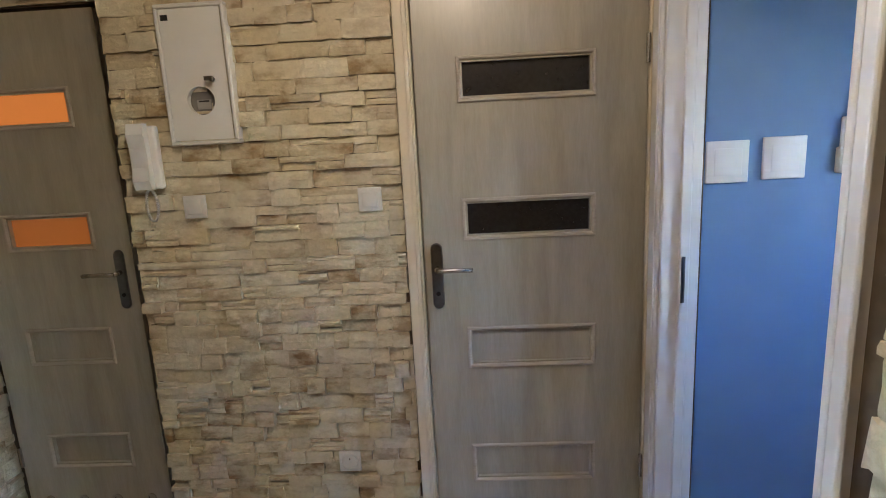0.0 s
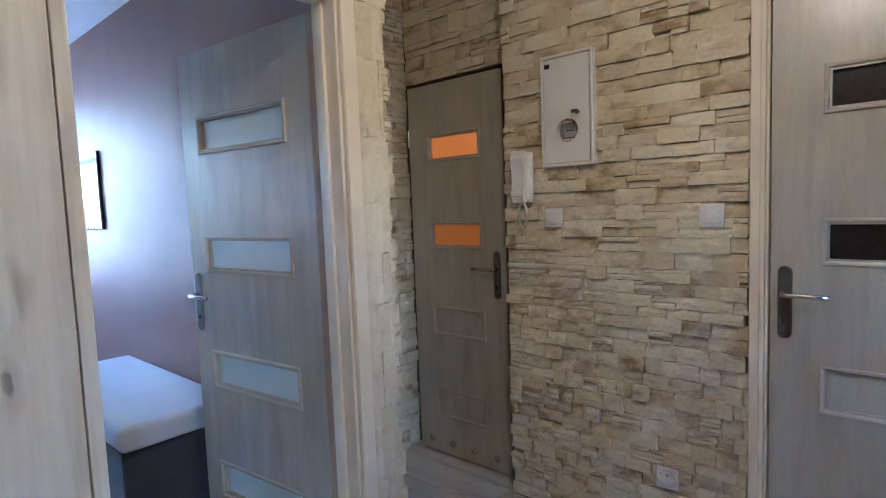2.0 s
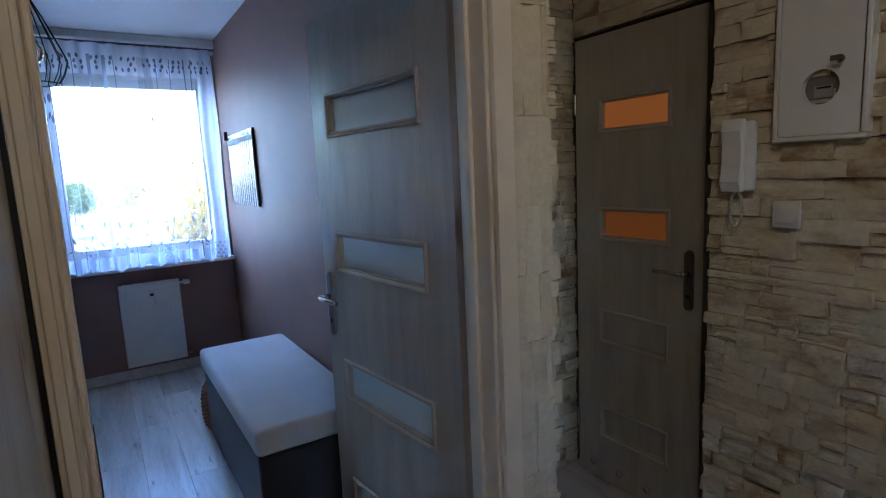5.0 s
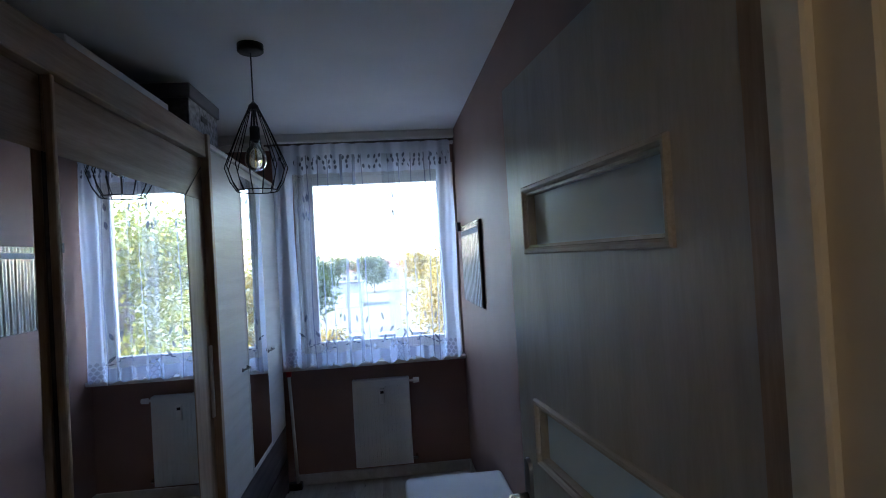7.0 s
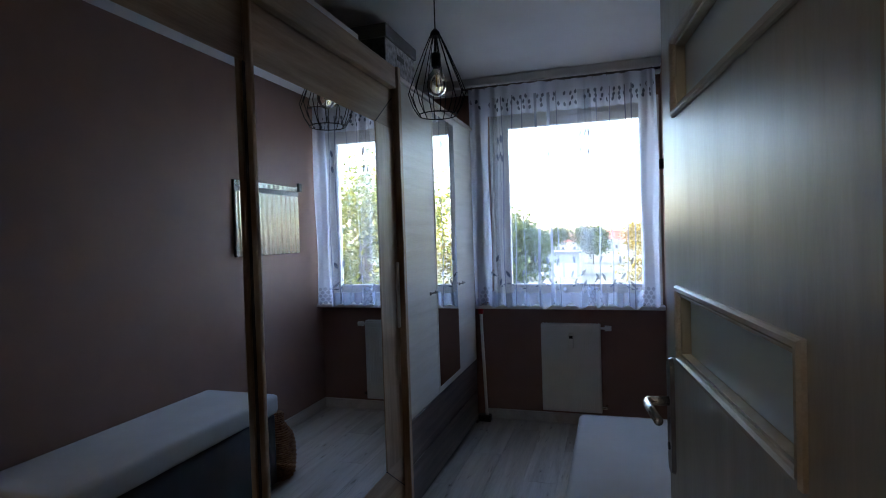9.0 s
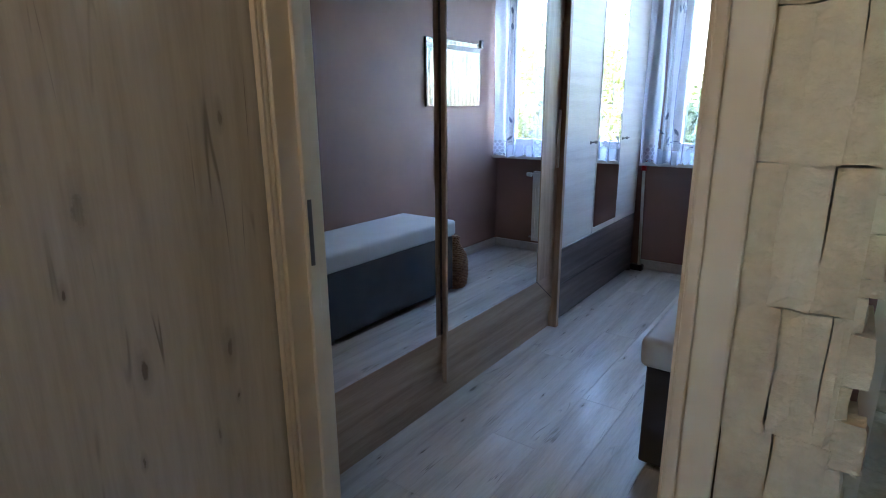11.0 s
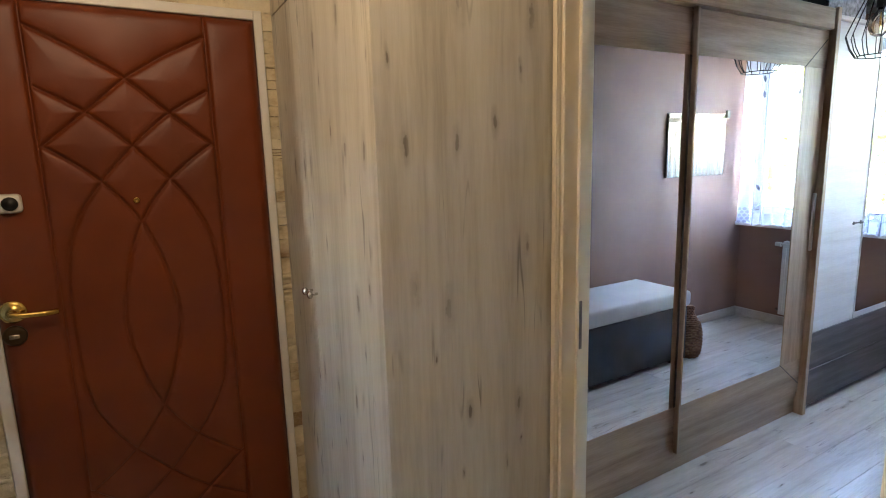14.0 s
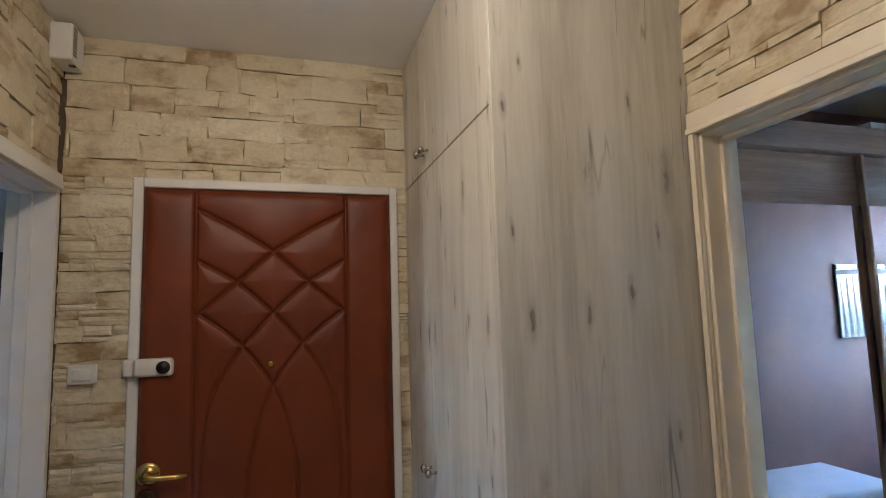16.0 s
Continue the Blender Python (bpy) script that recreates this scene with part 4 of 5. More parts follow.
    for y in columns:
        for z in (2.12, 1.985):
            yy, zz, tilt = y + rng.uniform(-0.006, 0.006), z + rng.uniform(-0.012, 0.012), rng.uniform(-0.22, 0.22)
            blob(vs, fs, yy, zz, 0.0085, 0.024, tilt)
            if y in (-0.1, 0.27, 0.52):
                blob(vs, fs, yy + 0.024, zz + 0.014, 0.007, 0.021, -tilt)
    for z, n in ((1.225, 9), (1.11, 12), (1.065, 10)):
        for i in range(n):
            y = y0 + 0.14 + (y1 - y0 - 0.26) * (i + rng.uniform(0.1, 0.9)) / n
            tilt = rng.uniform(-0.3, 0.3) if z > 1.2 else rng.choice((-1, 1)) * rng.uniform(0.3, 0.9)
            blob(vs, fs, y, z + rng.uniform(-0.025, 0.025), 0.0085, 0.023, tilt)
    for k in range(4):
        tube_y = (-0.02, 0.24, 0.5, 0.76)[k]
        for i in range(7):
            blob(vs, fs, tube_y + 0.028 * i - 0.08, 1.035 + 0.022 * math.sin(i * 0.9), 0.014, 0.004, 0.3 * math.cos(i * 0.9))
    part("leaf_embroidery", (vs, fs), LEAFY, d, "grey embroidered leaves")["kind"] = "stuff"
    vs, fs = [], []
    for yc, span in ((-0.2, 0.09), (0.02, 0.07), (0.33, 0.06), (0.53, 0.13), (0.9, 0.1)):
        for i in range(int(span * 4 / 0.03)):
            for j in range(5):
                y = yc - span + i * 0.03 + 0.015 * (j % 2)
                z = 0.905 + j * 0.028
                if abs(y - yc) < span * (1 - 0.12 * j) and y0 + 0.01 < y < y1 - 0.01:
                    blob(vs, fs, y, z, 0.012, 0.012, 0, 0.007)
    part("lace_motif", (vs, fs), FOLD, d, "white lace circle motifs")["kind"] = "stuff"
    rod = thing("curtain_rod", pose(XW + 0.115, 0, 0), "thin brown curtain rod above the window", "curtain rod")
    part("rod", tube(bmesh.new(), [(0, -0.36, 2.512), (0, 1.025, 2.512)], 0.008, 10), DARK_OAK, rod)
    for y in (-0.33, 0.35, 0.99):
        part("bracket", bx(-0.115, 0.008, y - 0.008, y + 0.008, 2.50, 2.512, 0.002), DARK_OAK, rod)
    for k in range(14):
        y = y0 + 0.03 + k * (y1 - y0 - 0.06) / 13
        part("ring", tube(bmesh.new(), [(0.0 + 0.013 * math.sin(a), y, 2.51 + 0.013 * math.cos(a)) for a in np.linspace(0, 2 * math.pi, 13)], 0.002, 5), DARK_OAK, rod)
    ch = thing("blind_chain", pose(XW + 0.03, -0.31, 0), "thin white blind chain hanging beside the window", "blind chain")
    part("chain", tube(bmesh.new(), [(0, 0, 2.46), (0.004, 0.004, 2.2), (0.002, -0.002, 1.8), (0.0, 0.0, 1.72)], 0.0028, 6), PLASTIC, ch)
    part("weight", lathe(bmesh.new(), [(0.003, 1.72), (0.008, 1.71), (0.008, 1.68), (0.003, 1.67)], 12), PLASTIC, ch)


curtain()


def radiator():
    d = thing("radiator", pose(XW + 0.004, 0.175, 0), "white panel radiator under the window sill", "radiator")
    w, z0, z1, dp = 0.42, 0.12, 0.755, 0.10
    b = bx(0.03, dp - 0.008, 0.0, w, z0, z1, 0.004)
    part("body", b, PLASTIC, d)
    part("front_panel", bx(dp - 0.008, dp, 0.004, w - 0.004, z0 + 0.004, z1 - 0.012, 0.004, 2), PLASTIC, d)
    for k in range(13):
        y = 0.03 + k * (w - 0.06) / 12
        part("flute", bx(dp, dp + 0.003, y - 0.009, y + 0.009, z0 + 0.03, z1 - 0.05, 0.0025), PLASTIC, d)
    b = bmesh.new()
    for k in range(16):
        y = 0.012 + k * (w - 0.024) / 15
        box(b, 0.035, dp - 0.004, y - 0.004, y + 0.004, z1 - 0.001, z1 + 0.004)
    part("top_grille", b, PLASTIC, d)
    for y in (0.06, w - 0.06):
        part("bracket", bx(-0.004, 0.031, y - 0.015, y + 0.015, z1 - 0.2, z1 - 0.1), PLASTIC, d)
    b = cyl(bmesh.new(), (0.055, w, z1 - 0.03), (0.055, w + 0.03, z1 - 0.03), 0.009)
    cyl(b, (0.055, w + 0.03, z1 - 0.03), (0.055, w + 0.075, z1 - 0.03), 0.021, 0.018)
    part("thermostat_head", b, PLASTIC, d, "white thermostatic valve head")
    b = cyl(bmesh.new(), (0.055, w, z0 + 0.03), (0.055, w + 0.035, z0 + 0.03), 0.012)
    cyl(b, (0.055, w + 0.03, z0 + 0.03), (0.0, w + 0.03, z0 + 0.03), 0.009)
    part("return_valve", b, CHROME, d, "steel return valve")
    m = part("heat_meter", bx(dp + 0.003, dp + 0.03, w * 0.47, w * 0.56, z1 - 0.17, z1 - 0.06, 0.006, 2), PLASTIC, d, "small heat meter", True)
    part("meter_window", bx(dp + 0.03, dp + 0.0315, w * 0.485, w * 0.545, z1 - 0.095, z1 - 0.075), BLACK, m)


radiator()


def mop():
    d = thing("flat_mop", pose(-4.79, -0.27, 0), "white flat mop with red grip beside the wardrobe", "mop")
    part("pole", tube(bmesh.new(), [(0.02, 0.02, 0.05), (0.0, -0.01, 0.82)], 0.012, 10), PLASTIC, d, "", True)
    part("grip", tube(bmesh.new(), [(0.0, -0.01, 0.82), (-0.004, -0.014, 0.97)], 0.021, 10), RED, d, "red plastic grip", True)
    part("hook", tube(bmesh.new(), [(-0.004, -0.014, 0.97), (-0.006, -0.016, 1.05), (-0.002, -0.016, 1.09)], 0.014, 10), BLACK, d, "black hanging hook", True)
    part("head", bx(-0.02, 0.04, -0.05, 0.05, 0.0, 0.05, 0.008, 2), BLACK, d, "black mop head")


mop()


def top_boxes():
    d = thing("storage_box", pose(-3.64, -0.605, 2.223), "grey floral storage box with lid on the wardrobe", "box")
    # One floral paper in two tones: lit front, shaded sides, put into the colour.
    pap = plain("floral_paper", (0.30, 0.30, 0.31), 0.8, var=0.6, scale=38, bumps=0.05)
    dark = plain("shaded_floral_paper", (0.05, 0.05, 0.055), 0.7, var=0.6, scale=38, bumps=0.05)
    part("body", bx(-0.22, 0.21, -0.18, 0.18, 0, 0.255, 0.003), dark, d)
    part("front_face", bx(-0.219, 0.209, 0.181, 0.184, 0.002, 0.253), pap, d, "floral front coloured paler as the lit face")
    part("hand_hole", bx(-0.05, 0.05, 0.1845, 0.186, 0.18, 0.21, 0.0), BLACK, d, "dark hand hole")
    part("lid", bx(-0.235, 0.222, -0.19, 0.195, 0.256, 0.325, 0.004), plain("grey_lid_paper", (0.13, 0.13, 0.14), 0.7), d)
    tagged(part("white_board", bx(-2.86, -2.2, -0.42, -0.302, 2.249, 2.276, 0.003), WHITE), "flat white board lying on the wardrobe cornice", "board")


top_boxes()


# ---- hall wall fittings ----
def meter_box():
    d = thing("meter_box", pose(-0.942, YS - 0.034, 1.539), "white steel electricity meter box with round window", "meter box")
    w, h = 0.236, 0.455
    b = bmesh.new()
    box(b, 0, w, -0.012, 0.03, 0, 0.014, 0.003)
    box(b, 0, w, -0.012, 0.03, h - 0.014, h, 0.003)
    box(b, 0, 0.014, -0.012, 0.03, 0.013, h - 0.013, 0.003)
    box(b, w - 0.014, w, -0.012, 0.03, 0.013, h - 0.013, 0.003)
    part("frame", b, PLASTIC, d)
    ring = [(0.122 + 0.047 * math.cos(a), 0.145 + 0.047 * math.sin(a)) for a in np.linspace(0, 2 * math.pi, 33)[:-1]]
    b = bmesh.new()
    x0, x1, z0, z1 = 0.016, w - 0.016, 0.016, h - 0.016
    outer = []
    for px, pz in ring:
        dx, dz = px - 0.122, pz - 0.145
        s = min(((x1 - 0.122) / dx if dx > 1e-9 else (x0 - 0.122) / dx if dx < -1e-9 else 1e9), ((z1 - 0.145) / dz if dz > 1e-9 else (z0 - 0.145) / dz if dz < -1e-9 else 1e9))
        outer.append((0.122 + dx * s, 0.145 + dz * s))
    vi = [b.verts.new((p[0], -0.01, p[1])) for p in ring]
    vo = [b.verts.new((p[0], -0.01, p[1])) for p in outer]
    vb = [b.verts.new((p[0], 0.012, p[1])) for p in ring]
    n = len(ring)
    for k in range(n):
        b.faces.new((vi[k], vo[k], vo[(k + 1) % n], vi[(k + 1) % n]))
        b.faces.new((vi[k], vi[(k + 1) % n], vb[(k + 1) % n], vb[k]))
    for cx_, cz_ in ((x0, z0), (x1, z0), (x1, z1), (x0, z1)):
        c = b.verts.new((cx_, -0.01, cz_))
        for i in range(n):
            a, e = outer[i], outer[(i + 1) % n]
            if (abs(a[0] - cx_) < 1e-6 and abs(e[1] - cz_) < 1e-6) or (abs(a[1] - cz_) < 1e-6 and abs(e[0] - cx_) < 1e-6):
                b.faces.new((vo[i], c, vo[(i + 1) % n]))
    door = part("door", b, PLASTIC, d, "white door with a round hole")
    part("meter", bx(0.07, 0.175, 0.014, 0.03, 0.09, 0.2), plain("meter_grey", (0.2, 0.19, 0.18), 0.4), d, "grey meter behind the hole")
    part("meter_dial", bx(0.098, 0.146, 0.010, 0.0138, 0.118, 0.15), plain("dial_grey", (0.34, 0.33, 0.31), 0.5), d)
    part("reading_bar", bx(0.105, 0.14, 0.0085, 0.0098, 0.142, 0.147), BLACK, d)
    part("maker_mark", bx(0.022, 0.046, -0.0115, -0.0103, h - 0.052, h - 0.034), BLACK, door)
    b = cyl(bmesh.new(), (0.17, -0.01, 0.212), (0.17, -0.017, 0.212), 0.009, n=14)
    box(b, 0.166, 0.174, -0.04, -0.016, 0.209, 0.215, 0.001)
    box(b, 0.155, 0.185, -0.043, -0.039, 0.205, 0.219, 0.001)
    part("key_lock", b, GUNMETAL, door, "small lock with key")


meter_box()


def intercom():
    d = thing("intercom", pose(-1.038, YS - 0.034, 1.397), "white wall intercom receiver with a curled cord", "intercom")
    part("base", bx(-0.045, 0.045, -0.02, 0.012, 0.0, 0.215, 0.008, 3), PLASTIC, d, "", True)
    b = bmesh.new()
    prof = [(-0.04, 0.0), (-0.052, 0.03), (-0.044, 0.075), (-0.043, 0.14), (-0.052, 0.185), (-0.04, 0.222)]
    for (ya, za), (yb, zb) in zip(prof, prof[1:]):
        vs = [b.verts.new(p) for p in ((-0.037, ya, za), (0.022, ya, za), (0.022, yb, zb), (-0.037, yb, zb), (-0.037, -0.018, za), (0.022, -0.018, za), (0.022, -0.018, zb), (-0.037, -0.018, zb))]
        for f in ((0, 1, 2, 3), (4, 7, 6, 5), (0, 3, 7, 4), (1, 5, 6, 2), (0, 4, 5, 1), (3, 2, 6, 7)):
            b.faces.new([vs[i] for i in f])
    bmesh.ops.remove_doubles(b, verts=b.verts, dist=0.0005)
    part("receiver", b, PLASTIC, d, "white curved receiver")
    pts = []
    for k in range(200):
        t = k / 199
        a = 2 * math.pi * t
        cx_, cz_ = 0.022 * math.sin(a) * (1 - 0.2 * t), -0.055 + 0.055 * math.cos(a)
        pts.append((-0.005 + cx_ + 0.004 * math.cos(k * 1.3), -0.012 + 0.004 * math.sin(k * 1.3), cz_ - 0.002))
    part("cord", tube(bmesh.new(), pts, 0.0024, 5), PLASTIC, d, "curled white cord", True)


intercom()


def wall_switch(name, m, size, label, socket=False, tall=0.0):
    """Local: face towards -y, centred on x and z."""
    d = thing(name, m, label, "socket" if socket else "light switch")
    h, v = size / 2, (tall or size) / 2
    part("frame", bx(-h, h, -0.009, 0.002, -v, v, 0.003, 2), PLASTIC, d, "", True)
    if socket:
        b = lathe(bmesh.new(), [(0.034, 0), (0.034, 0.0105), (0.029, 0.0105), (0.028, 0.003), (0.004, 0.002)], 28)
        bmesh.ops.transform(b, matrix=pose(0, 0, 0, 90), verts=b.verts)
        p = part("cup", b, PLASTIC, d, "round recessed cup", True)
        b = bmesh.new()
        for s in (-1, 1):
            cyl(b, (s * 0.0095, -0.0035, 0), (s * 0.0095, -0.0012, 0), 0.0032, n=10)
        cyl(b, (0, -0.0145, 0.012), (0, -0.002, 0.012), 0.0025, n=8)
        part("contacts", b, GUNMETAL, p)
    else:
        k, j = h * 0.66, v * 0.66
        part("rocker", bx(-k, k, -0.014, -0.0085, -j, j, 0.003, 2), PLASTIC, d, "", True)


wall_switch("wall_switch", pose(-0.895, YS - 0.032, 1.328), 0.08, "white plastic light switch on the stone wall under the intercom")
wall_switch("wall_switch", pose(-0.277, YS - 0.032, 1.326), 0.082, "white plastic light switch on the stone wall beside the grey door")
wall_switch("wall_socket", pose(-0.431, YS - 0.032, 0.329), 0.082, "white wall socket low on the stone wall", True)
wall_switch("wall_switch", pose(0.57, YE + 0.024, 1.435, 0, 0, 180), 0.084, "white light switch on the stone strip beside the entrance door", tall=0.062)
wall_switch("wall_switch", pose(0.872, 1.724, 1.40), 0.13, "large white light switch on the blue wall", )
wall_switch("wall_switch", pose(1.045, 1.724, 1.405), 0.13, "large white light switch on the blue wall", )
d = thing("remote_holder", pose(1.235, 1.724, 1.35), "white remote control in a wall holder on blue wall", "remote")
part("holder", bx(-0.035, 0.035, -0.022, 0, 0, 0.08, 0.004), PLASTIC, d)
part("remote", bx(-0.028, 0.028, -0.018, -0.003, 0.004, 0.17, 0.004), PLASTIC, d)
part("display", bx(-0.018, 0.018, -0.0195, -0.0182, 0.125, 0.155), BLACK, d, "dark display")

d = thing("door_chime", pose(XR - 0.012, YE + 0.02, 0), "white slotted door chime box under the ceiling", "door chime")
part("case", bx(-0.055, 0.012, 0.012, 0.125, 2.455, 2.58, 0.006, 2), PLASTIC, d)
for k in range(8):
    z = 2.475 + k * 0.0125
    part("slot", bx(-0.056, -0.0548, 0.085, 0.118, z, z + 0.006), BLACK, d)
part("lens", bx(-0.05, -0.03, 0.06, 0.08, 2.4535, 2.4555), BLACK, d)

d = thing("hall_ceiling_lamp", pose(0.03, 0.42, 0), "small white ceiling lamp holder", "ceiling lamp")
part("base", lathe(bmesh.new(), [(0.045, 2.57), (0.05, 2.575), (0.05, 2.5995)], 32), WHITE, d)
part("holder", lathe(bmesh.new(), [(0.02, 2.535), (0.022, 2.54), (0.022, 2.57)], 24), WHITE, d)

d = thing("television", pose(1.75, -2.3, 0, 0, 0, 90), "black flat television on a white stand", "television")
part("screen", bx(-0.03, 0.0, -0.42, 0.6, 1.2, 1.98, 0.006), BLACK, d)
part("stand", bx(-0.15, 0.25, -0.7, 0.7, 0.0, 1.05, 0.004), WHITE, d, "white cabinet under the screen")
part("foot", bx(-0.06, 0.06, -0.15, 0.15, 1.05, 1.25, 0.004), BLACK, d)

tagged(part("doormat", bx(-0.49, -0.14, -0.665, -0.2, 0.001, 0.009, 0.003), MAT_TAN), "flat tan doormat before the entrance door", "doormat")
# ---- outside ----
GRASS = plain("dry_grass", (0.14, 0.13, 0.075), 0.95, var=0.3, scale=0.3, bumps=0)
ASPHALT = plain("asphalt", (0.11, 0.11, 0.11), 0.9, var=0.12, scale=0.5, bumps=0)
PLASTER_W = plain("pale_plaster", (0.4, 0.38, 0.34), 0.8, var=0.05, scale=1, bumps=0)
ROOF = plain("red_roof_tiles", (0.28, 0.09, 0.05), 0.8, var=0.2, scale=2, bumps=0)
GREY_METAL = plain("grey_sheet_metal", (0.22, 0.23, 0.26), 0.5, var=0.1, scale=1, bumps=0)
BARK = plain("bark", (0.09, 0.065, 0.045), 0.9, var=0.3, scale=4, bumps=0)
GZ = -6.0
tagged(part("ground", bx(-900, 60, -700, 700, GZ - 0.5, GZ), GRASS), "dry autumn grass reaching the horizon", "ground", kind="structure")
tagged(part("road", bx(-62, -9, -40, 40, GZ + 0.004, GZ + 0.03), ASPHALT), "grey asphalt car park and road", "road", kind="structure")


def leaf_mat(name, lo, hi):
    m, nt, b = base_mat(name, lo, 0.6)
    r = nt.nodes.new("ShaderNodeNewGeometry").outputs["Random Per Island"]
    nt.links.new(ramp(nt, r, [(0.0, lo), (1.0, hi)]), b.inputs["Base Color"])
    b.inputs["Subsurface Weight"].default_value = 0.0
    tl = nt.nodes.new("ShaderNodeBsdfTranslucent")
    nt.links.new(ramp(nt, r, [(0.0, lo), (1.0, hi)]), tl.inputs[0])
    mx = nt.nodes.new("ShaderNodeMixShader")
    mx.inputs[0].default_value = 0.4
    nt.links.new(b.outputs[0], mx.inputs[1])
    nt.links.new(tl.outputs[0], mx.inputs[2])
    nt.links.new(mx.outputs[0], nt.nodes["Material Output"].inputs[0])
    return m


YELLOW_LEAF = leaf_mat("yellow_green_leaves", (0.15, 0.13, 0.014), (0.4, 0.27, 0.02))
MIXED_LEAF = leaf_mat("turning_leaves", (0.10, 0.14, 0.015), (0.36, 0.33, 0.03))
GREEN_LEAF = leaf_mat("green_leaves", (0.035, 0.062, 0.010), (0.10, 0.14, 0.022))


def tree(x, y, h, spread, mat, seed, label, leaves=3500, size=0.16):
    rng = random.Random(seed)
    d = thing("tree", pose(x, y, GZ), label, "tree", "trees outside the window")
    b = bmesh.new()
    tube(b, [(0, 0, 0), (0.05, 0, h * 0.25), (0.1, 0.08, h * 0.5), (0.05, 0.1, h * 0.85)], 0.16 * h / 8, 8)
    tips = []
    for k in range(16):
        z = h * rng.uniform(0.25, 0.8)
        a = rng.uniform(0, 2 * math.pi)
        L = spread * rng.uniform(0.5, 1.0) * (1.1 - 0.5 * z / h)
        p1 = (L * 0.5 * math.cos(a), L * 0.5 * math.sin(a), z + L * 0.25)
        p2 = (L * math.cos(a), L * math.sin(a), z + L * 0.4)
        tube(b, [(0.06, 0.05, z), p1, p2], 0.035, 5)
        tips += [p1, p2, (p2[0], p2[1], p2[2] + 0.3)]
    tips.append((0, 0, h * 0.92))
    part("trunk", b, BARK, d, "brown trunk and limbs")
    vs, fs = [], []
    for k in range(leaves):
        t = rng.choice(tips)
        r = spread * 0.38
        p = Vector((t[0] + rng.gauss(0, r * 0.5), t[1] + rng.gauss(0, r * 0.5), t[2] + rng.gauss(0, r * 0.45)))
        a = Vector((rng.gauss(0, 1), rng.gauss(0, 1), rng.gauss(0, 1))).normalized()
        c = a.orthogonal().normalized()
        s = size * rng.uniform(0.6, 1.3)
        n = len(vs)
        vs += [tuple(p - a * s), tuple(p + c * s * 0.5), tuple(p + a * s), tuple(p - c * s * 0.5)]
        fs.append((n, n + 1, n + 2, n + 3))
    part("crown", (vs, fs), mat, d, "loose autumn leaves")["kind"] = "stuff"


tree(-20, 2.9, 9.0, 2.3, YELLOW_LEAF, 1, "yellowing broad tree close outside the window", 15000, 0.085)
tree(-15.5, 5.6, 9.6, 2.9, MIXED_LEAF, 2, "tall turning tree beside the building", 20000, 0.075)
tree(-17, 8.6, 9.0, 2.6, YELLOW_LEAF, 7, "yellow-green tree beside the building", 14000, 0.075)
tree(-38, -6.3, 9.2, 3.0, GREEN_LEAF, 3, "dark green tree beyond the car park", 12000, 0.2)
tree(-128, -3.5, 8.2, 4.5, GREEN_LEAF, 4, "distant green tree behind the houses", 4000, 0.35)
tree(-135, 8.0, 8.2, 5.0, YELLOW_LEAF, 5, "distant yellow tree behind the houses", 4000, 0.35)
tree(-130, -14.0, 8.4, 5.0, GREEN_LEAF, 6, "distant green tree between the houses", 4000, 0.35)
tree(-24, -2.4, 5.0, 1.0, YELLOW_LEAF, 8, "low yellow shrub below the window", 3000, 0.1)


def house(x, y, w, dp, h, label):
    d = thing("house", pose(x, y, GZ), label, "house", "houses outside the window")
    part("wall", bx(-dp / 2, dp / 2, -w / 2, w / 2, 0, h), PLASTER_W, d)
    b = bmesh.new()
    e = 0.4
    pts = [(-dp / 2 - e, -w / 2 - e, h), (dp / 2 + e, -w / 2 - e, h), (dp / 2 + e, w / 2 + e, h), (-dp / 2 - e, w / 2 + e, h), (0, -w / 2 - e, h + dp * 0.35), (0, w / 2 + e, h + dp * 0.35)]
    v = [b.verts.new(p) for p in pts]
    for f in ((0, 1, 4), (3, 5, 2), (1, 2, 5, 4), (0, 4, 5, 3), (0, 3, 2, 1)):
        b.faces.new([v[i] for i in f])
    roof = part("roof", b, ROOF, d, "red tiled roof")
    part("chimney", bx(-0.4, 0.1, w * 0.2, w * 0.2 + 0.6, h + dp * 0.2, h + dp * 0.45), ROOF, roof)
    for k in range(3):
        yy = -w / 2 + w * (k + 0.5) / 3
        win = part("window", bx(dp / 2 + 0.01, dp / 2 + 0.05, yy - 0.5, yy + 0.5, 1.0, 2.3), GREY_METAL, d)
        part("pane", bx(dp / 2 + 0.05, dp / 2 + 0.06, yy - 0.42, yy + 0.42, 1.08, 2.22), BLACK, win)


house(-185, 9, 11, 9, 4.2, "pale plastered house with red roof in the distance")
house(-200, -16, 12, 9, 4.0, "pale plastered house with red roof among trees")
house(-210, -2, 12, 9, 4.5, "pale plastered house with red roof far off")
d = thing("garage_block", pose(-96, -8.2, GZ), "low grey garage block beyond the car park", "garage")
part("wall", bx(-4, 4, -3.6, 3.6, 0, 3.9), GREY_METAL, d)
part("roof", bx(-4.3, 4.3, -3.9, 3.9, 3.9, 4.2), ASPHALT, d)
for k in range(3):
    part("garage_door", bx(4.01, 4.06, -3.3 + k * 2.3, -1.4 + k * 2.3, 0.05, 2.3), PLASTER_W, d)


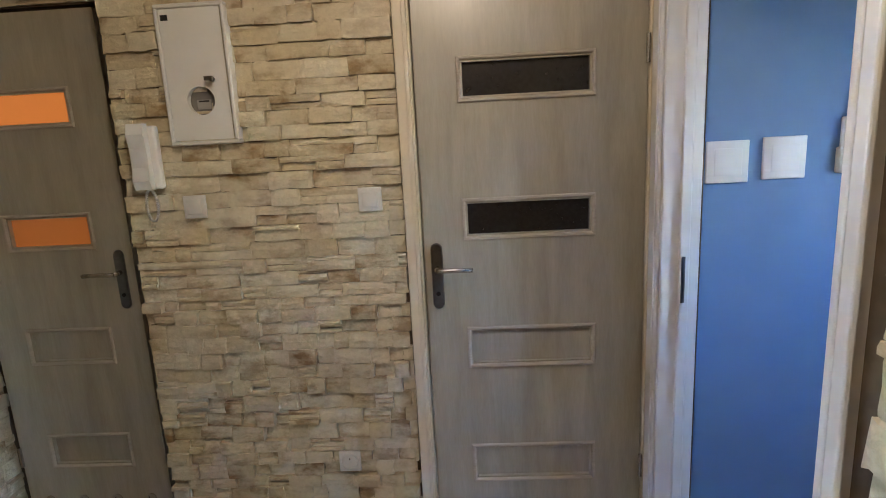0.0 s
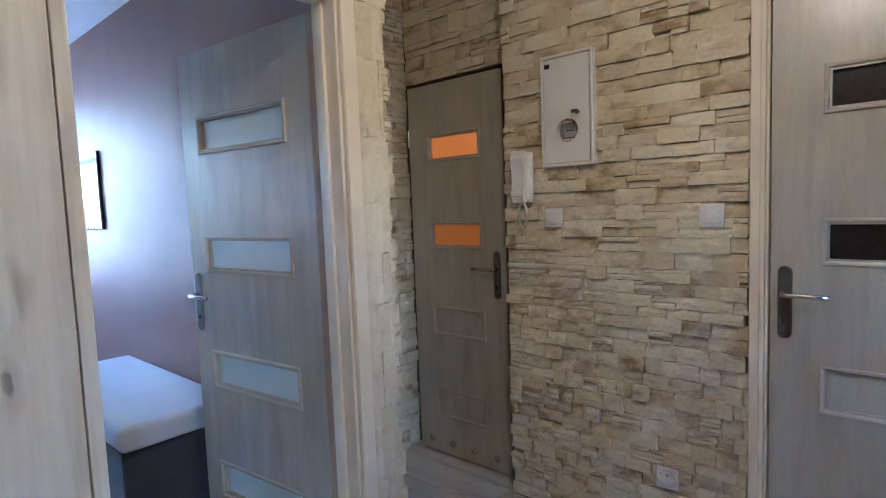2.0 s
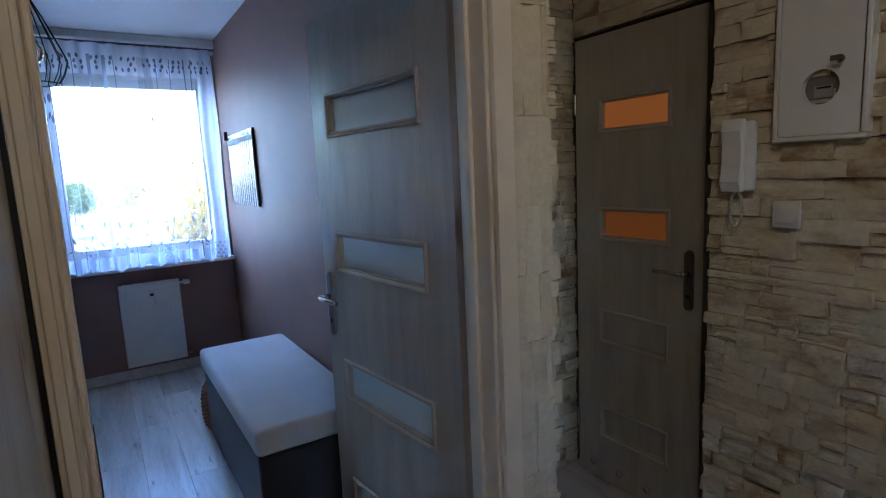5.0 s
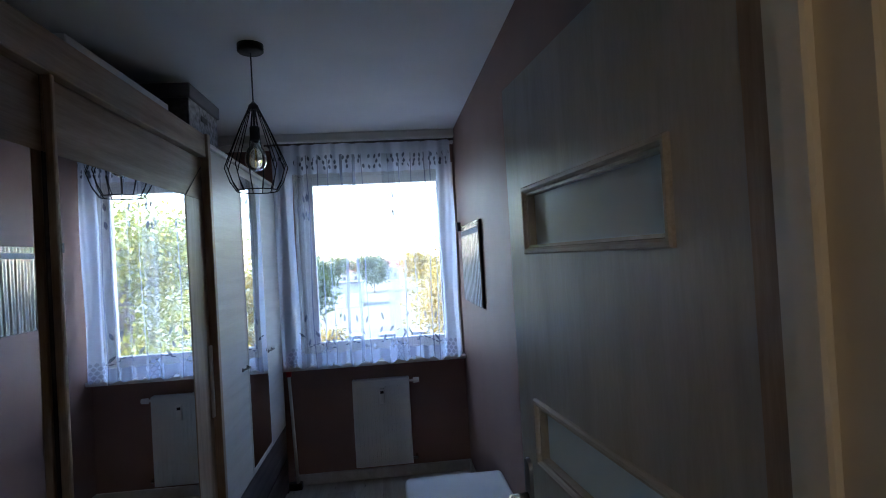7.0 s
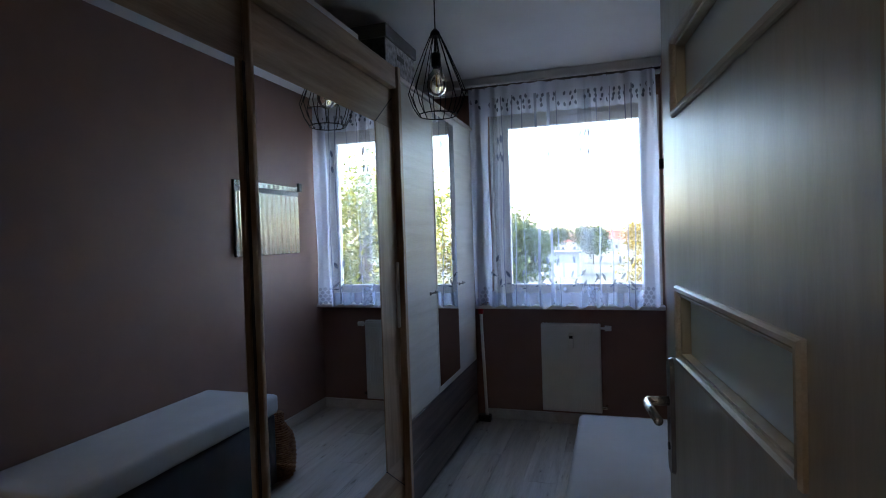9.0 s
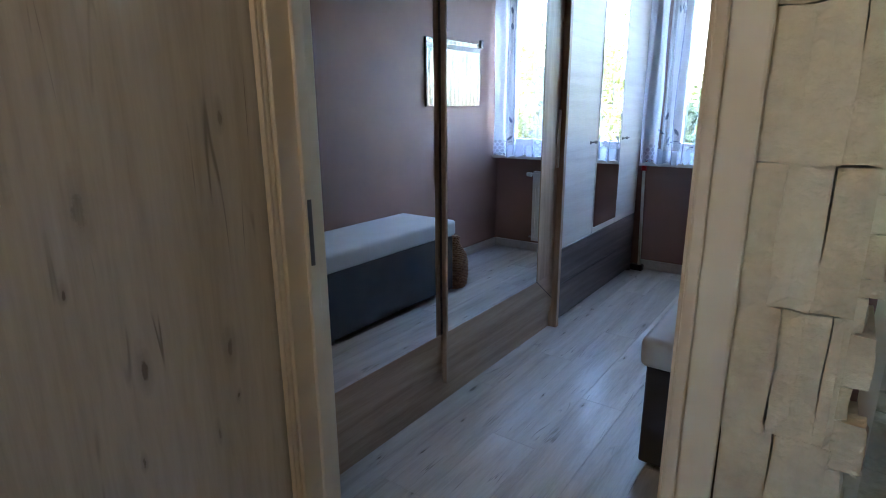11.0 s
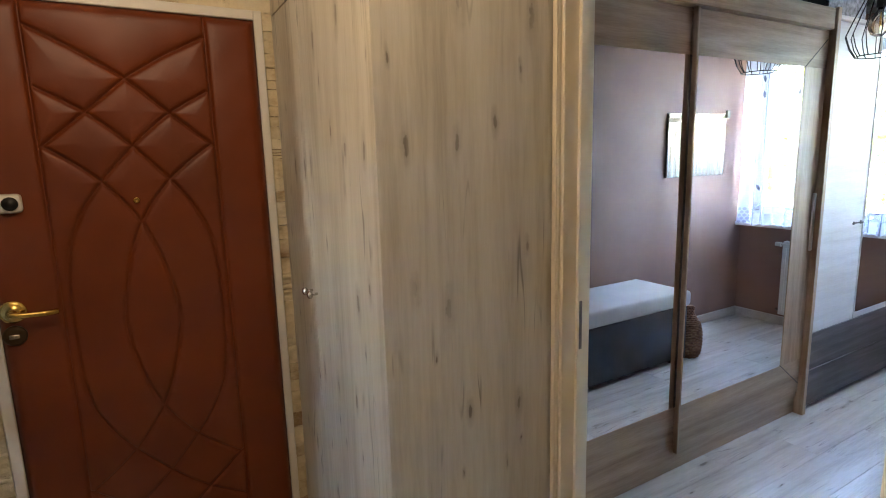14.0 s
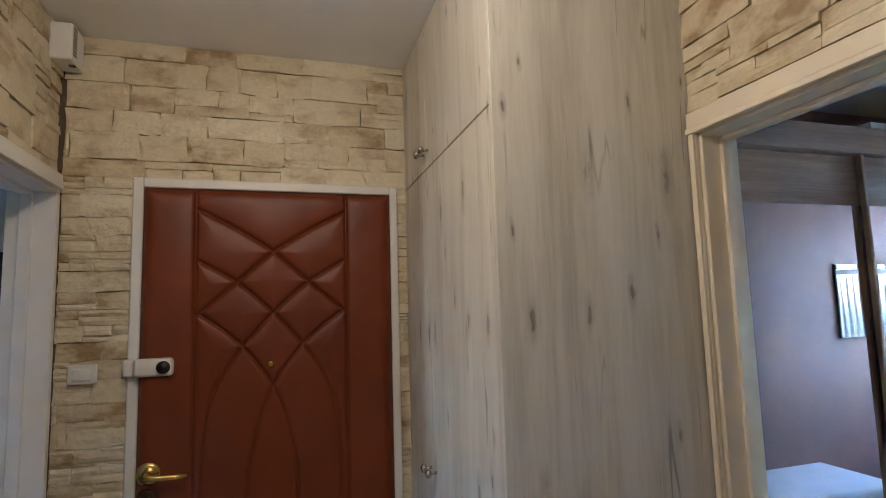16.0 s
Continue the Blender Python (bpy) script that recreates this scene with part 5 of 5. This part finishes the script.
def car(x, y, yaw, paint, label):
    d = thing("car", pose(x, y, GZ + 0.03, 0, 0, yaw), label, "car", "parked cars")
    b = bx(-2.1, 2.1, -0.85, 0.85, 0.3, 0.85, 0.12, 3)
    body = part("body", b, paint, d)
    b = bmesh.new()
    lo = [(-1.6, -0.78, 0.84), (1.1, -0.78, 0.84), (1.1, 0.78, 0.84), (-1.6, 0.78, 0.84)]
    hi = [(-1.2, -0.65, 1.42), (0.4, -0.65, 1.42), (0.4, 0.65, 1.42), (-1.2, 0.65, 1.42)]
    v = [b.verts.new(p) for p in lo + hi]
    for f in ((4, 5, 6, 7), (0, 1, 5, 4), (1, 2, 6, 5), (2, 3, 7, 6), (3, 0, 4, 7)):
        b.faces.new([v[i] for i in f])
    part("cabin_glass", b, BLACK, d, "dark windows")
    part("roof", bx(-1.22, 0.42, -0.66, 0.66, 1.42, 1.46, 0.015), paint, d)
    for wx in (-1.3, 1.3):
        for wy in (-0.8, 0.8):
            part("wheel", cyl(bmesh.new(), (wx, wy - 0.1, 0.31), (wx, wy + 0.1, 0.31), 0.31, n=20), BLACK, d)


PAINT_W = plain("white_car_paint", (0.7, 0.7, 0.7), 0.2, var=0.02, bumps=0)
PAINT_D = plain("dark_car_paint", (0.03, 0.035, 0.05), 0.2, var=0.02, bumps=0)
PAINT_S = plain("silver_car_paint", (0.35, 0.37, 0.4), 0.25, 0.4, var=0.02, bumps=0)
for k, (pm, lb) in enumerate(((PAINT_W, "white parked car"), (PAINT_S, "silver parked car"), (PAINT_D, "dark parked car"), (PAINT_W, "white parked car"), (PAINT_D, "dark parked car"))):
    car(-46 - (k % 2) * 0.4, -5.5 + 2.7 * k, 4 * (k % 3 - 1), pm, lb + " seen from above")


# ---- split stone cladding ----
def stone_piece(u0, u1, z0, z1, d, place, rng, joints=0.0012):
    """One split stone as vertices and faces. place(u, z, d) gives the point, d away from the wall."""
    u0, u1, z0, z1 = u0 + joints * 0.5, u1 - joints * 0.5, z0 + joints * 1.3, z1 - joints
    nu, nz = (5, 3) if u1 - u0 > z1 - z0 else (3, 5)
    jit = min(u1 - u0, z1 - z0) * 0.06
    tu, tz = rng.uniform(-0.0018, 0.0018), rng.uniform(-0.003, 0.001)
    vs, fs = [], []
    for j in range(nz):
        for i in range(nu):
            s, t = i / (nu - 1), j / (nz - 1)
            border = i in (0, nu - 1) or j in (0, nz - 1)
            # the ring next to the border sits close to it, so that the face is broad and the edge narrow
            ss = (0, 0.1, 0.5, 0.9, 1)[i] if nu == 5 else (0, 0.5, 1)[i]
            tt = (0, 0.1, 0.5, 0.9, 1)[j] if nz == 5 else (0, 0.5, 1)[j]
            u = u0 + (u1 - u0) * ss + (rng.uniform(-jit, jit) if border else rng.uniform(-jit, jit))
            z = z0 + (z1 - z0) * tt + (rng.uniform(-jit, jit) if border else 0)
            dd = d + tu * (s - 0.5) * 2 + tz * (t - 0.5) * 2 - (rng.uniform(0.001, 0.004) if border else rng.uniform(-0.0015, 0.0015))
            vs.append(place(u, z, max(dd, 0.003)))
    for j in range(nz - 1):
        for i in range(nu - 1):
            fs.append((j * nu + i, j * nu + i + 1, (j + 1) * nu + i + 1, (j + 1) * nu + i))
    ring = [i for i in range(nu)] + [j * nu + nu - 1 for j in range(1, nz)] + [(nz - 1) * nu + i for i in range(nu - 2, -1, -1)] + [j * nu for j in range(nz - 2, 0, -1)]
    corners = {0: (u0, z0), nu - 1: (u1, z0), nz * nu - 1: (u1, z1), (nz - 1) * nu: (u0, z1)}
    n = len(vs)
    idx = {}
    for c, (u, z) in corners.items():
        idx[c] = len(vs)
        vs.append(place(u, z, -0.002))
    order = [0, nu - 1, nz * nu - 1, (nz - 1) * nu]
    for a, e in zip(order, order[1:] + order[:1]):
        ia, ie = ring.index(a), ring.index(e)
        seq = ring[ia:ie + 1] if ie > ia else ring[ia:] + ring[:ie + 1]
        fs.append(tuple(seq + [idx[e], idx[a]]))
    return vs, fs


def clip(rect, holes):
    out = [rect]
    for h in holes:
        nxt = []
        for r in out:
            u0, u1, z0, z1 = r
            if u1 <= h[0] or u0 >= h[1] or z1 <= h[2] or z0 >= h[3]:
                nxt.append(r)
                continue
            if u0 < h[0]:
                nxt.append((u0, h[0], z0, z1))
            if u1 > h[1]:
                nxt.append((h[1], u1, z0, z1))
            a, c = max(u0, h[0]), min(u1, h[1])
            if z0 < h[2]:
                nxt.append((a, c, z0, h[2]))
            if z1 > h[3]:
                nxt.append((a, c, h[3], z1))
        out = nxt
    return [r for r in out if r[1] - r[0] > 0.008 and r[3] - r[2] > 0.007]


def stone_layout(u0, u1, z0, z1, rng, row, width, thin):
    z = z0
    while z < z1 - 0.004:
        h = min(rng.uniform(*row), z1 - z)
        if z1 - z - h < 0.025:
            h = z1 - z
        u = u0 - rng.uniform(0, 0.08)
        while u < u1:
            w = rng.uniform(*width)
            a, c = max(u, u0), min(u + w, u1)
            if c - a > 0.012:
                if rng.random() < thin:
                    k = rng.choice((2, 2, 3))
                    cuts = sorted(rng.uniform(0.25, 0.75) for _ in range(k - 1)) if k == 2 else [rng.uniform(0.25, 0.4), rng.uniform(0.6, 0.75)]
                    zs = [z] + [z + h * q for q in cuts] + [z + h]
                    for za, zb in zip(zs, zs[1:]):
                        if rng.random() < 0.35 and c - a > 0.12:
                            m = a + (c - a) * rng.uniform(0.35, 0.65)
                            yield a, m, za, zb
                            yield m, c, za, zb
                        else:
                            yield a, c, za, zb
                else:
                    yield a, c, z, z + h
            u += w
        z += h


def clad(parent, area, place, holes, seed, row, width, thin, depth, limit=300, near=None, joints=0.0008, mat=STONE):
    rng = random.Random(seed)
    pieces = []
    for r in stone_layout(*area, rng, row, width, thin):
        for q in clip(r, holes):
            pieces.append((q, rng.uniform(*depth)))
    if near:
        pieces.sort(key=lambda p: abs((p[0][2] + p[0][3]) / 2 - near))
    for (q, d) in pieces[:limit]:
        part("stone", stone_piece(*q, d, place, rng, joints), mat, parent)
    if pieces[limit:]:
        vs, fs = [], []
        for q, d in pieces[limit:]:
            a, b_ = stone_piece(*q, d, place, rng, joints)
            n = len(vs)
            vs += a
            fs += [tuple(i + n for i in f) for f in b_]
        part("stones", (vs, fs), STONE_J, parent)["kind"] = "stuff"


walls = {o.name: o for o in scene.objects if o.name.startswith("wall_")}
clad(walls["wall_north"], (-1.151, -0.166, 0.03, 0.98), lambda u, z, d: (u, YS - d, z), [], 11, (0.046, 0.066), (0.05, 0.14), 0.2, (0.004, 0.036), 170, 0.98)
clad(walls["wall_north"], (-1.151, -0.166, 0.98, HC), lambda u, z, d: (u, YS - d, z), [], 31, (0.046, 0.07), (0.08, 0.23), 0.3, (0.005, 0.029), 130, 0.98)
clad(walls["wall_north"], (-0.165, XR, 2.1, HC), lambda u, z, d: (u, YS - d, z), [], 12, (0.07, 0.105), (0.09, 0.26), 0.5, (0.010, 0.026), 0)
clad(walls["wall_entrance"], (0.443, XR - 0.012, 0.0, 2.1), lambda u, z, d: (u, YE + d, z), [], 13, (0.05, 0.085), (0.14, 0.24), 0.45, (0.010, 0.017), 100, joints=0.0005)
clad(walls["wall_entrance"], (-0.533, XR - 0.012, 2.1, HC), lambda u, z, d: (u, YE + d, z), [], 14, (0.06, 0.10), (0.12, 0.27), 0.3, (0.010, 0.016), 120, joints=0.0004)
clad(walls["wall_entrance"], (-0.533, -0.492, 0.0, 2.1), lambda u, z, d: (u, YE + d, z), [], 15, (0.03, 0.08), (0.14, 0.24), 0.1, (0.008, 0.02), 60)
clad(walls["wall_east"], (YE + 0.02, BO[0] - 0.05, 0.0, HC), lambda u, z, d: (XR + 0.012 - d, u, z), [(-2, LO[1] + 0.035, -1, 2.09)], 16, (0.07, 0.105), (0.09, 0.28), 0.4, (0.008, 0.022), 250, 1.6)
clad(walls["wall_east"], (BO[0] - 0.05, YS - 0.03, 2.11, HC), lambda u, z, d: (XR + 0.012 - d, u, z), [], 17, (0.07, 0.105), (0.09, 0.28), 0.4, (0.008, 0.022), 0)
clad(walls["wall_west"], (0.011, 1.032, 2.102, HC), lambda u, z, d: (XB + d, u, z), [], 18, (0.07, 0.11), (0.10, 0.28), 0.35, (0.022, 0.032), 120, joints=0.0007)
clad(walls["wall_west"], (0.911, 1.032, 0.0, 2.102), lambda u, z, d: (XB + d, u, z), [], 19, (0.13, 0.25), (0.04, 0.075), 0.0, (0.028, 0.034), 120, joints=0.0002, mat=STONE_PALE)
clad(walls["wall_west"], (-1.195, -1.05, 0.0, HC), lambda u, z, d: (u, 1.03 + d, z), [], 23, (0.03, 0.07), (0.10, 0.2), 0.3, (0.006, 0.032), 120, mat=STONE_PALE)
clad(walls["wall_passage"], (1.076, 2.04, 0.0, HC), lambda u, z, d: (-1.95 + d, u, z), [], 20, (0.06, 0.10), (0.10, 0.26), 0.5, (0.008, 0.022), 200, 1.2)
clad(walls["wall_passage"], (-1.93, -1.15, 2.075, HC), lambda u, z, d: (u, 2.045 - d, z), [], 21, (0.06, 0.10), (0.10, 0.26), 0.4, (0.008, 0.022), 60)
clad(walls["wall_passage"], (YS + 0.0, 2.0, 0.0, HC), lambda u, z, d: (-1.148 - d, u, z), [], 22, (0.06, 0.10), (0.10, 0.26), 0.3, (0.004, 0.014), 60)

# ---- floor planks ----
PW, PL = 0.193, 1.29


def plank_mesh(length, width):
    b = box(bmesh.new(), 0.0006, length - 0.0006, 0.0006, width - 0.0006, -0.014, 0.0, 0.0007)
    me = bpy.data.meshes.new("plank")
    b.to_mesh(me)
    b.free()
    me.materials.append(PLANK)
    return me


whole = plank_mesh(PL, PW)
row_y, k = -0.99, 0
while row_y < 2.1:
    x = XW + 0.003 - PL * ((k * 0.37) % 1.0)
    while x < 0.79:
        a, c = max(x, XW + 0.003), min(x + PL, 0.79)
        if c - a > 0.05 and not (row_y > 1.1 and c < -2.0):
            ob = new("plank", whole if abs(c - a - PL) < 1e-6 else plank_mesh(c - a, PW))
            ob.location = (a, row_y, 0)
            ob.parent = floor
        x += PL
    row_y += PW
    k += 1
tagged(part("floor_living", bx(0.792, 3.0, -2.5, 1.73, -0.013, -0.001), PLANK), "pale laminate floor in the side rooms", "floor", kind="structure")
